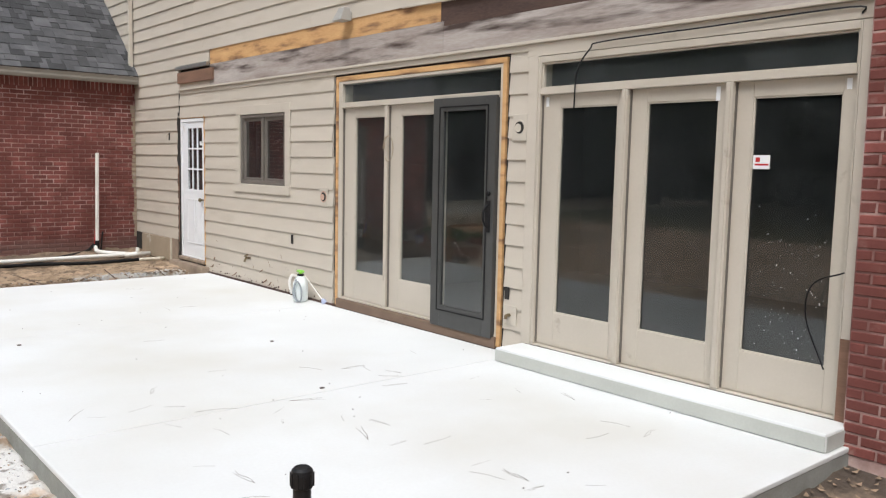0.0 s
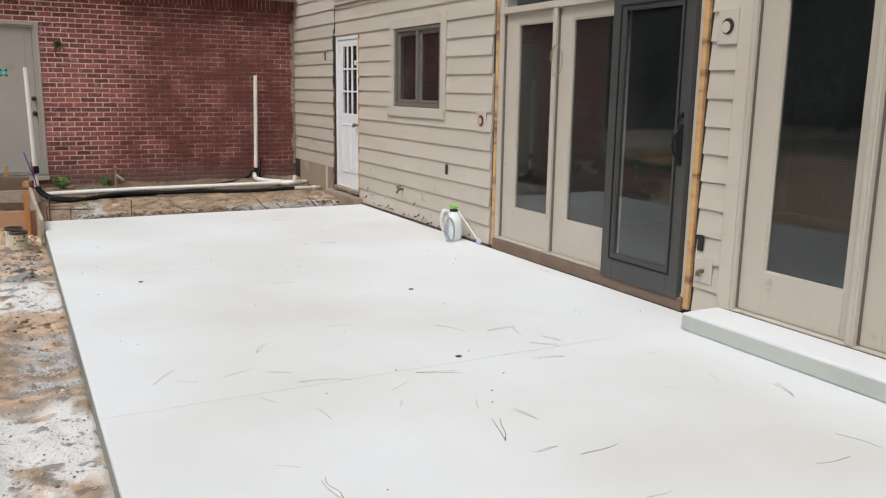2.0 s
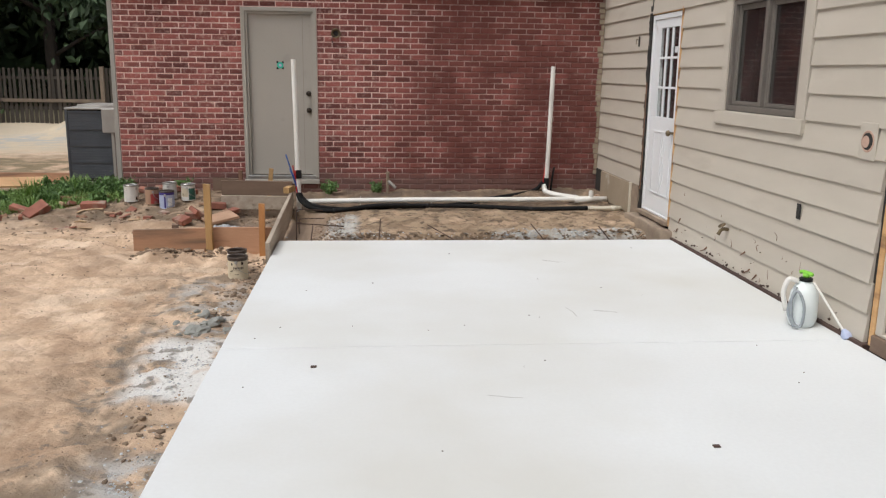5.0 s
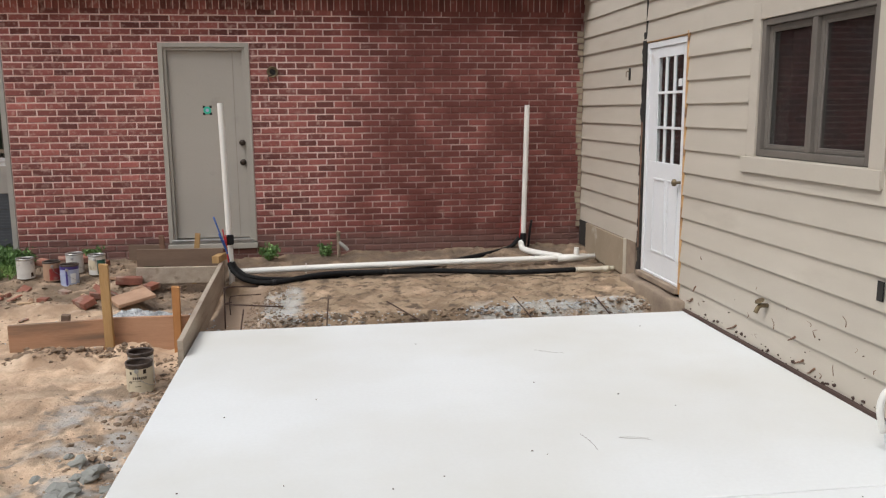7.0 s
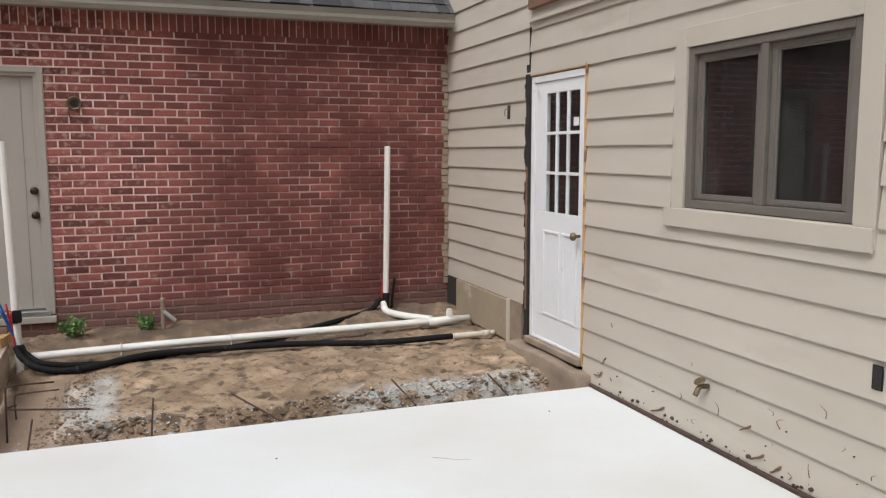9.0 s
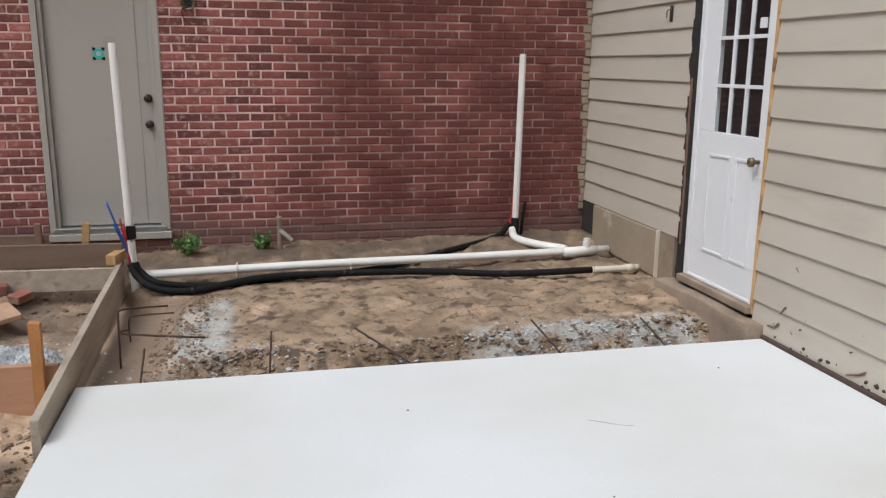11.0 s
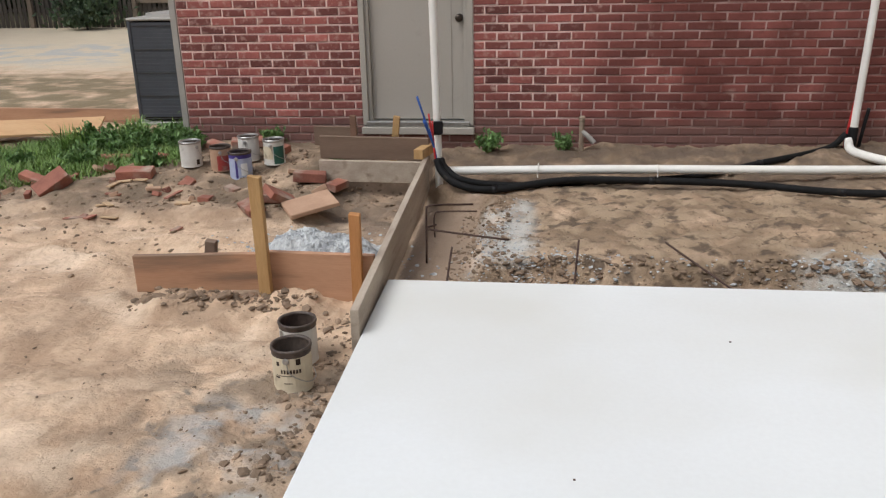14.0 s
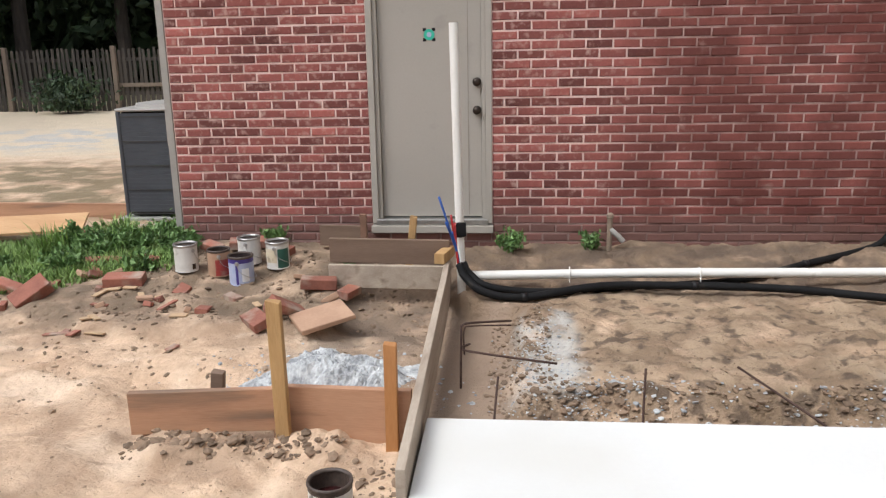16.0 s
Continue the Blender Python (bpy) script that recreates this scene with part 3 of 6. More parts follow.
def lap(y0, y1, z0, h, out=0.0, thin=0.003):
    """One lap board: thick at its lower edge, thin at the top, its top tucked behind the next one."""
    bm = bmesh.new()
    prof = [(X + 0.012, z0 + 0.004), (X - 0.010 - out, z0 + 0.004), (X - 0.0155 - out, z0), (X - 0.016 - out, z0 + 0.006), (X + 0.003 - thin, z0 + h), (X + 0.012, z0 + h)]
    a = [bm.verts.new((px, y0, pz)) for px, pz in prof]
    b = [bm.verts.new((px, y1, pz)) for px, pz in prof]
    for i in range(len(prof)):
        j = (i + 1) % len(prof)
        bm.faces.new((a[i], b[i], b[j], a[j]))
    bm.faces.new(a), bm.faces.new(b[::-1])
    bmesh.ops.recalc_face_normals(bm, faces=bm.faces)
    return bm


TRIMS = [(10.602, 11.545, -1, 2.235), (8.185, 9.62, 1.25, 2.29), (4.51, 7.252, -1, 2.545), (1.5, 4.28, -1, 2.55)]
COURSE = 0.182
rnd = random.Random(4)
for k in range(0, 38):
    z0 = 0.019 + k * COURSE
    z1 = z0 + COURSE
    if z0 > 2.5 and z0 < 2.92:
        spans = [(11.46, 24.0)]
    elif z0 >= 2.92:
        spans = [(1.2, 24.0)] if z0 > 3.06 else [(10.45, 24.0)]
    else:
        spans = [(1.55, 24.0)]
    if z0 < 0.37:
        spans = [(a, min(b, 10.6)) for a, b in spans if a < 10.6]
    for o in TRIMS:
        if o[2] < z0 + COURSE * 0.5 < o[3]:
            spans = [s for a, b in spans for s in ((a, min(b, o[0])), (max(a, o[1]), b)) if s[1] - s[0] > 0.03]
    cut = []
    for a, b in spans:
        while b - a > 3.9:
            m_ = a + rnd.uniform(2.6, 3.6)
            cut.append((a, m_ - 0.0015))
            a = m_ + 0.0015
        cut.append((a, b))
    for a, b in cut:
        if abs(a - 7.252) < 0.01:
            a += rnd.uniform(-0.012, 0.02)
        part("siding_board", lap(a, b, z0 + rnd.uniform(-0.002, 0.002), COURSE + 0.004), M_SIDING, house)

# the band where a porch roof was torn off
band = empty("ledger_band", pose(0, 0, 0), "torn open ledger band with bare sheathing and stained boards", "trim", kind="structure")
part("drip_strip", bx(X - 0.045, X + 0.01, 1.55, 11.45, 2.60, 2.625, 0.004), M_TRIM, band, "thin painted drip strip")
part("frieze_board", bx(X - 0.018, X + 0.011, 4.30, 11.45, 2.548, 2.598, 0.003), M_TRIM, band)
part("frieze_board", bx(X - 0.02, X + 0.011, 1.55, 4.298, 2.495, 2.598, 0.003), M_TRIM, band)
part("stained_board", bx(X - 0.012, X + 0.011, 5.4, 10.42, 2.628, 2.915, 0.003), M_ROT, band, "whitish board with dark rot stains")
part("stained_board", bx(X - 0.014, X + 0.011, 1.3, 5.395, 2.628, 2.87, 0.003), M_ROT, band, "whitish board with dark rot stains")
part("bare_sheathing", bx(X - 0.004, X + 0.011, 5.45, 10.42, 2.918, 3.118), M_ORANGE, band, "raw orange wood sheathing")
part("rotten_sheathing", bx(X - 0.002, X + 0.011, 1.3, 5.445, 2.873, 3.118), M_DARKROT, band, "blackened rotten sheathing")
part("flashing_strip", move(bx(-0.02, 0.004, -2.1, 2.1, -0.012, 0.012, 0.003), pose(X - 0.02, 3.9, 3.06, 1.5)), M_TRIM, band)
part("patch_board", bx(X - 0.010, X + 0.0115, 10.425, 11.455, 2.6255, 2.70), M_TRIM, band)
block = tagged(part("ledger_end", bx(X - 0.05, X + 0.01, 10.28, 11.46, 2.70, 2.86, 0.006), M_BROWNWOOD), "sawn-off brown end of an old timber ledger", "timber", kind="structure")
fl = tagged(part("flashing_end", bx(X - 0.06, X - 0.013, 10.42, 11.5, 2.895, 2.955, 0.004), M_CANMETAL), "bent grey metal flashing remnant", "flashing", kind="structure")

# rooms behind the glass, walls coloured dark to stand in for unlit space
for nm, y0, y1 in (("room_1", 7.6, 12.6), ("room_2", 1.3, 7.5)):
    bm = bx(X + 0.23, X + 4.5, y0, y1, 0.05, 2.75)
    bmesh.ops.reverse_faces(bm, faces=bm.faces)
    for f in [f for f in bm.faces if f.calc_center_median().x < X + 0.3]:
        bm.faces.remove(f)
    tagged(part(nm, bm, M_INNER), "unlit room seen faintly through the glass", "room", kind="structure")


# ---- doors and windows of the house ----
def pane(y0, y1, z0, z1, x, parent, label=""):
    ob = part("glass", bx(x, x + 0.006, y0, y1, z0, z1), M_GLASSHAZE if "transom" in label else M_GLASS, parent, label)
    ob.visible_shadow = False
    return ob


def sash(y0, y1, z0, z1, x, gy0, gy1, gz0, gz1, material, parent, name="door_panel", thick=0.045, label=""):
    d = part(name, frame_bm(x, x + thick, y0, y1, z0, z1, y1 - gy1, gy0 - y0, gz0 - z0, z1 - gz1, 0.004), material, parent, label)
    bead = frame_bm(x + 0.006, x + 0.02, gy0 - 0.001, gy1 + 0.001, gz0 - 0.001, gz1 + 0.001, 0.012, 0.012, 0.012, 0.012, 0.003)
    part("glazing_bead", bead, material, d)
    pane(gy0 + 0.002, gy1 - 0.002, gz0 + 0.002, gz1 - 0.002, x + 0.022, d)
    return d


# triple glazed doors with a transom, onto the step
french = empty("door_1", pose(0, 0, 0), "three beige glazed patio doors under a long transom, dusty glass", "glazed doors", kind="structure")
part("door_frame", frame_bm(X - 0.02, X + 0.12, 1.63, 4.245, 0.118, 2.49, 0.10, 0.012, 0.012, 0.05, 0.004), M_DOORP, french)
part("transom_bar", bx(X - 0.022, X + 0.11, 1.644, 4.143, 2.185, 2.235, 0.004), M_DOORP, french)
pane(1.648, 4.14, 2.238, 2.437, X + 0.03, french, "long dark transom glass")
part("transom_frame", frame_bm(X - 0.004, X + 0.03, 1.643, 4.144, 2.236, 2.439, 0.014, 0.014, 0.012, 0.012, 0.003), M_DOORP, french)
for y0, y1, g0, g1 in ((3.325, 4.143, 3.395, 3.965), (2.48, 3.265, 2.555, 3.13), (1.645, 2.42, 1.732, 2.306)):
    sash(y0, y1, 0.133, 2.183, X + 0.025, g0, g1, 0.412, 2.083, M_DOORP, french)
for y0 in (3.295, 2.45):
    bm = bx(X - 0.03, X + 0.10, y0 - 0.026, y0 + 0.026, 0.132, 2.184, 0.004)
    box(bm, X - 0.036, X - 0.03, y0 - 0.012, y0 + 0.012, 0.14, 2.18)
    part("mullion_post", bm, M_DOORP, french)
# brown strips stand in for the shadow lines between sashes and posts
for y0 in (4.1455, 3.3235, 3.2665, 2.4785, 2.4215):
    part("gap_shade_strip", bx(X + 0.004, X + 0.03, y0 - 0.002, y0 + 0.002, 0.14, 2.18), M_WINFRAME, french, "thin brown strip standing in for the shadow gap beside the door")
for y0, h in ((4.10, 0.07), (2.56, 0.09), (1.70, 0.06)):
    part("paint_drip", bx(X + 0.021, X + 0.0245, y0 - 0.016, y0 + 0.016, 2.16 - h, 2.165, 0.0015), M_WHITE, french, "white paint drip")
part("rotten_jamb", bx(X - 0.02, X + 0.10, 1.558, 1.628, 0.03, 2.49, 0.004), M_TRIM, french)
part("jamb_rot", bx(X - 0.026, X - 0.0205, 1.56, 1.63, 0.06, 0.62, 0.002), M_BROWNWOOD, french, "rotten exposed wood at the foot of the jamb")
part("casing", bx(X - 0.03, X - 0.0205, 4.17, 4.275, 0.118, 2.494, 0.003), M_TRIM, french)

# wide opening with a transom and a dark sliding leaf
slider = empty("door_2", pose(0, 0, 0), "beige patio doors in raw wood framing with a dark bronze leaf", "sliding door", kind="structure")
part("raw_wood_frame", frame_bm(X - 0.012, X + 0.10, 4.55, 7.2, 0.02, 2.525, 0.045, 0.045, 0.0301, 0.05, 0.003), M_ORANGE, slider, "raw orange lumber round the opening")
part("door_frame", frame_bm(X - 0.006, X + 0.14, 4.597, 7.153, 0.10, 2.473, 0.07, 0.03, 0.02, 0.03, 0.004), M_DOORP, slider)
part("transom_bar", bx(X - 0.016, X + 0.12, 4.629, 7.081, 2.19, 2.245, 0.004), M_DOORP, slider)
pane(4.632, 7.078, 2.248, 2.44, X + 0.03, slider, "dark transom glass")
sash(6.30, 7.08, 0.122, 2.188, X + 0.03, 6.33, 6.885, 0.425, 2.088, M_DOORP, slider)
sash(5.40, 6.245, 0.122, 2.188, X + 0.03, 5.50, 6.075, 0.425, 2.088, M_DOORP, slider)
# same strips here, coloured as the shaded gaps at the post and jamb
for y0 in (7.083, 6.303, 6.242):
    part("gap_shade_strip", bx(X + 0.008, X + 0.035, y0 - 0.002, y0 + 0.002, 0.13, 2.18), M_WINFRAME, slider, "thin brown strip standing in for the shadow gap beside the door")
part("mullion_post", bx(X - 0.012, X + 0.11, 6.247, 6.298, 0.122, 2.188, 0.004), M_DOORP, slider)
leaf = sash(4.632, 5.475, 0.085, 2.21, X - 0.045, 4.755, 5.345, 0.28, 2.10, M_DARKFRAME, slider, "sliding_leaf", 0.05, "dark bronze framed glass leaf")
part("groove", frame_bm(X - 0.051, X - 0.045, 4.72, 5.385, 0.235, 2.135, 0.014, 0.014, 0.014, 0.014, 0.002), M_BLACK, leaf)
hb = bx(X - 0.058, X - 0.0455, 4.67, 4.715, 1.02, 1.30, 0.004)
part("door_handle", tube([(X - 0.055, 4.695, 1.26), (X - 0.10, 4.695, 1.22), (X - 0.105, 4.695, 1.12), (X - 0.057, 4.695, 1.06)], 0.011, 8, hb), M_BLACK, leaf, "black lever handle")
part("latch", lathe([(0.022, 0), (0.022, 0.02), (0.016, 0.026)], 16), M_BLACK, leaf).matrix_basis = pose(X - 0.046, 4.695, 1.36, 0, -90, 0)
part("threshold", bx(X - 0.03, X + 0.10, 4.597, 7.153, 0.0, 0.098, 0.005), M_BROWNB, slider, "grimy bare threshold")
bm = bmesh.new()
for j in range(3):
    c = [(X - 0.035 - 0.004 * j, 6.19 + 0.09 * math.cos(a * math.pi / 6) * (0.8 + 0.1 * j), 1.75 + 0.13 * math.sin(a * math.pi / 6)) for a in range(12 - j)]
    tube(c, 0.003, 6, bm, 3)
tagged(part("cable_coil", bm, M_PANELB), "coil of pale cable hanging at the door post", "cable")

# small window
win = empty("window_1", pose(0, 0, 0), "brown two-pane casement window in beige trim", "window", kind="structure")
part("window_frame", frame_bm(X - 0.008, X + 0.10, 8.32, 9.50, 1.304, 2.186, 0.045, 0.045, 0.045, 0.04, 0.004), M_WINFRAME, win)
part("mullion", bx(X - 0.006, X + 0.09, 8.885, 8.935, 1.35, 2.145, 0.004), M_WINFRAME, win)
for a, b in ((8.366, 8.884), (8.936, 9.454)):
    sash(a, b, 1.351, 2.144, X + 0.02, a + 0.045, b - 0.035, 1.372, 2.112, M_WINFRAME, win, "casement", 0.03)
tr = frame_bm(X - 0.02, X + 0.01, 8.195, 9.61, 1.20, 2.30, 0.105, 0.12, 0.10, 0.11, 0.003)
part("window_trim", tr, M_TRIM, win)
part("window_sill", bx(X - 0.035, X - 0.021, 8.195, 9.66, 1.19, 1.296, 0.004), M_TRIM, win)

# white back door
wd = empty("door_3", pose(0, 0, 0), "white nine-light wooden back door with flaking frame", "door", kind="structure")
part("door_frame", frame_bm(X - 0.004, X + 0.10, 10.63, 11.47, 0.15, 2.19, 0.05, 0.03, 0.02, 0.05, 0.004), M_WHITE, wd)
bm = bmesh.new()
DX = X + 0.008
D0, D1 = 10.662, 11.416
box(bm, DX, DX + 0.04, D0, D1, 0.172, 1.16, 0.003)
box(bm, DX, DX + 0.04, D0, D0 + 0.07, 1.161, 2.138, 0.003), box(bm, DX, DX + 0.04, D1 - 0.178, D1, 1.161, 2.138, 0.003), box(bm, DX, DX + 0.04, D0 + 0.071, D1 - 0.179, 2.05, 2.138, 0.003)
door = part("door_panel", bm, M_WHITE, wd)
g0, g1 = D0 + 0.071, D1 - 0.179
bm = bmesh.new()
for i in (1, 2):
    yy = g0 + (g1 - g0) * i / 3
    box(bm, DX - 0.004, DX + 0.02, yy - 0.011, yy + 0.011, 1.161, 2.05, 0.002)
    zz = 1.161 + (2.05 - 1.161) * i / 3
    box(bm, DX - 0.003, DX + 0.019, g0, g1, zz - 0.011, zz + 0.011, 0.002)
part("muntins", bm, M_WHITE, door)
for i in range(3):
    for j in range(3):
        ya, yb = g0 + (g1 - g0) * i / 3, g0 + (g1 - g0) * (i + 1) / 3
        za, zb = 1.161 + 0.2963 * j, 1.161 + 0.2963 * (j + 1)
        pane(ya + 0.001, yb - 0.001, za + 0.001, zb - 0.001, DX + 0.008, door)
for ya, yb in ((D0 + 0.08, 10.95), (11.0, D1 - 0.15)):
    part("raised_panel", frame_bm(DX - 0.008, DX - 0.001, ya, yb, 0.36, 1.02, 0.02, 0.02, 0.02, 0.02, 0.003), M_WHITE, door)
part("door_knob", move(lathe([(0.012, 0), (0.012, 0.03), (0.03, 0.045), (0.028, 0.065), (0.012, 0.075)], 16), pose(DX, D0 + 0.04, 1.02, 0, -90, 0)), M_BRASS, door, "tarnished brass knob", True)
part("notice", bx(DX + 0.003, DX + 0.007, g0 + 0.02, g0 + 0.09, 1.80, 1.86), M_WHITE, door, "small paper notice in the glass")
part("raw_edge", bx(X - 0.016, X + 0.01, 10.604, 10.628, 0.10, 2.225, 0.003), M_ORANGE, wd, "raw orange wood edge")
part("raw_edge", bx(X - 0.012, X + 0.01, 10.63, 11.5, 2.195, 2.228, 0.003), M_ORANGE, wd)
bm = bmesh.new()
for k in range(60):
    z = 0.10 + k * 0.0365
    lo = 11.472 + 0.008 * noise.noise(Vector((3, 1, z * 9)))
    hi = 11.55 + 0.035 * noise.noise(Vector((0, 5, z * 6))) + 0.02 * noise.noise(Vector((0, 2, z * 25)))
    box(bm, X - 0.017 - 0.006 * noise.noise(Vector((8, 0, z * 11))), X + 0.02, lo, hi, z, z + 0.0365)
part("torn_edge", bm, M_BLACKHOLE, wd, "torn dark edge where trim was removed")
part("torn_seam", bx(X - 0.0175, X + 0.011, 11.480, 11.486, 2.28, 2.62), M_BLACKHOLE, wd, "dark open seam above the door")
part("torn_shred", bx(X - 0.024, X - 0.008, 11.50, 11.522, 0.35, 1.5, 0.002), M_BROWNWOOD, wd, "splintered brown wood in the torn edge")
part("door_sill", bx(X - 0.05, X + 0.09, 10.61, 11.48, 0.10, 0.148, 0.008), M_FOUND, wd, "worn wooden sill")
bm = bx(X - 0.14, X + 0.01, 10.47, 11.62, -0.25, 0.085, 0.02)
bmesh.ops.subdivide_edges(bm, edges=bm.edges[:], cuts=4, use_grid_fill=True)
for v in bm.verts:
    v.co += noise.noise_vector(v.co * 7) * 0.025
tagged(part("foundation_ledge", bm, M_FOUND, None, "", True), "crumbling soil-stained concrete ledge below the back door", "foundation", kind="structure")

# below the siding in the corner
bm = bx(X - 0.012, X + 0.011, 11.6, 13.3, -0.15, 0.384)
part("foundation_wall", bm, M_FOUND, house)
part("cover_board", bx(X - 0.035, X - 0.0125, 11.84, 13.03, 0.03, 0.375, 0.004), M_PANELB, house, "tan board screwed over the crawl space")
part("board_edge", bx(X - 0.04, X - 0.0125, 11.82, 11.838, 0.02, 0.385, 0.003), M_CREAM, house)
vent = empty("crawl_vent", pose(0, 0, 0), "dark crawl-space opening in the corner", "vent", kind="structure")
# flat black panel drawn as the unlit depth of the opening
part("vent_shade_panel", bx(X - 0.02, X - 0.0125, 13.04, 13.315, 0.10, 0.38), M_BLACKHOLE, vent)


# ---- fittings on the siding ----
def fitting(name, y, z, label, category):
    return empty(name, pose(X - 0.012, y, z, 0, -90, 0), label, category)


for y, z in ((4.371, 1.926), (7.433, 1.212)):
    f = fitting("light_box_hole", y, z, "round open fixture hole in a square siding block", "electrical box")
    part("mounting_block", bx(-0.11, 0.11, -0.085, 0.085, -0.001, 0.008, 0.003), M_TRIM, f)
    part("hole_ring", lathe([(0.052, 0.008), (0.06, 0.012), (0.066, 0.0085)], 24), M_PINK if y > 6 else M_TRIM, f)
    # flat discs: black for the shadow crescent, pale offset one for the lit back
    part("hole", lathe([(0.05, 0.0082), (0.05, 0.0128)], 24), M_BLACKHOLE, f, "black disc drawn as the shaded depth of the hole")
    part("lit_box_back", move(lathe([(0.036, 0.0129), (0.036, 0.0136)], 24), pose(-0.003, 0.013, 0)), M_PINK if y > 6 else M_TRIM, f, "pale offset disc drawn as the lit back of the box")
for y, z, h in ((4.466, 0.513, 0.10), (8.138, 0.671, 0.10)):
    f = fitting("outlet_box", y, z, "open black outlet box cut into the siding", "electrical box")
    part("box_rim", bx(-h / 2 - 0.004, h / 2 + 0.004, -0.028, 0.028, 0.004, 0.007, 0.002), M_BLACK, f)
    # solid black block in place of the box's shaded inside
    part("cavity_shade", bx(-h / 2, h / 2, -0.022, 0.022, 0.0072, 0.009), M_BLACKHOLE, f)
f = fitting("pipe_stub", 4.424, 0.327, "short pipe stub in a square siding block", "pipe")
part("mounting_block", bx(-0.085, 0.085, -0.08, 0.08, -0.001, 0.008, 0.003), M_TRIM, f)
part("stub", tube([(0, 0, 0), (0, 0, 0.05), (-0.03, 0, 0.055)], 0.014, 10), M_BRASS, f)
f = fitting("garden_tap", 9.23, 0.335, "weathered brass garden tap on the siding", "tap")
part("tap_body", tube([(0, 0, 0), (0, 0, 0.055), (-0.045, 0, 0.085)], 0.015, 10), M_BRASS, f, smooth=True)
part("tap_wheel", move(lathe([(0.03, 0), (0.034, 0.005), (0.03, 0.01)], 12), pose(0.03, 0, 0.055, 0, 60)), M_BRASS, f)
f = fitting("junction_box", 11.87, 1.94, "small dark open junction box on the siding", "electrical box")
# black block again for the shade within the open box
part("cavity_shade", bx(-0.055, 0.055, -0.02, 0.02, 0.001, 0.006), M_BLACKHOLE, f)
part("wire", tube([(0.03, 0, 0.004), (0.02, 0.01, 0.03), (-0.03, 0.005, 0.035)], 0.004, 6), M_BRASS, f)
def lamp_wedge():
    """A floodlight hood: a box that widens towards its open lower face."""
    e = bx(-0.075, 0.065, -0.09, 0.09, 0.03, 0.17, 0.006)
    for v in e.verts:
        k = (v.co.x + 0.075) / 0.14
        v.co.y *= 1 - 0.45 * k
        v.co.z = 0.03 + (v.co.z - 0.03) * (1 - 0.5 * k)
    return e


f = fitting("wall_lamp", 6.95, 3.16, "small grey exterior floodlight on the siding", "lamp")
part("lamp_base", lathe([(0.05, 0), (0.05, 0.02), (0.03, 0.03)], 20), M_CANMETAL, f)
part("lamp_head", lamp_wedge(), M_ACTRIM, f)
bm = tube([(X - 0.03, 1.63, 2.52), (X - 0.035, 1.70, 2.565), (X - 0.04, 2.6, 2.555), (X - 0.04, 3.5, 2.545), (X - 0.05, 3.62, 2.50), (X - 0.05, 3.74, 2.34), (X - 0.05, 3.76, 2.05)], 0.006, 6)
tagged(part("cable", bm, M_BLACK), "loose black cable along the door head, hanging down", "cable")
bm = tube([(X - 0.05, 1.62, 1.02), (X - 0.06, 1.80, 0.93), (X - 0.06, 1.83, 0.72), (X - 0.06, 1.70, 0.42)], 0.005, 6)
tagged(part("cable", bm, M_BLACK), "loose black wire hanging on the patio door", "cable")
st = empty("glass_sticker", pose(X + 0.042, 2.235, 1.665), "small white and red paper sticker on the glass", "sticker")
part("paper", bx(-0.002, 0, -0.058, 0.058, -0.045, 0.045), M_WHITE, st)
part("printed_mark", bx(-0.003, -0.0021, 0.01, 0.04, 0.0, 0.03), M_RED, st)
part("printed_line", bx(-0.003, -0.0021, -0.05, 0.045, -0.022, -0.010), M_RED, st)
rs = random.Random(5)
bm = bmesh.new()
for i in range(170):
    y, z = rs.gauss(1.98, 0.16), rs.uniform(0.43, 1.4) * rs.uniform(0.7, 1.0)
    if 1.74 < y < 2.3 and z > 0.43:
        r = rs.uniform(0.0008, 0.0028)
        box(bm, X + 0.0445, X + 0.0465, y - r, y + r, z - r, z + r)
for i in range(22):
    y, z = rs.uniform(4.78, 5.32), rs.uniform(0.3, 1.0)
    r = rs.uniform(0.001, 0.0028)
    box(bm, X - 0.0255, X - 0.0235, y - r, y + r, z - r, z + r)
tagged(part("paint_specks", bm, M_WHITE), "tiny pale paint specks spattered on the door glass", "paint specks", kind="stuff")
# scuffs and torn bits along the foot of the siding
bm = bmesh.new()
for i in range(60):
    y = rs.uniform(7.4, 10.4)
    z = rs.uniform(0.02, 0.06) if i < 42 else rs.uniform(0.06, 0.3)
    move_r = rock_bm(rs.uniform(0.006, 0.02) if i < 42 else rs.uniform(0.003, 0.008), i, 0.6, 1)
    move(move_r, pose(X - 0.012, y, z))
    tmp = bpy.data.meshes.new("tmp")
    move_r.to_mesh(tmp), move_r.free()
    bm.from_mesh(tmp)
    bpy.data.meshes.remove(tmp)
tagged(part("mud_splashes", bm, M_DARKROT), "dark mud and torn bits along the siding's foot", "mud", kind="stuff")
bm = bmesh.new()
for i in range(18):
    y, z, h = rs.uniform(7.6, 10.5), rs.uniform(0.08, 0.62) ** 1.3, rs.uniform(0.015, 0.07)
    out = X - 0.0185
    tube([(out, y, z), (out, y + rs.gauss(0, 0.012), z + h * 0.6), (out, y + rs.gauss(0, 0.02), z + h)], rs.uniform(0.0012, 0.003), 5, bm, 2, 0.4)
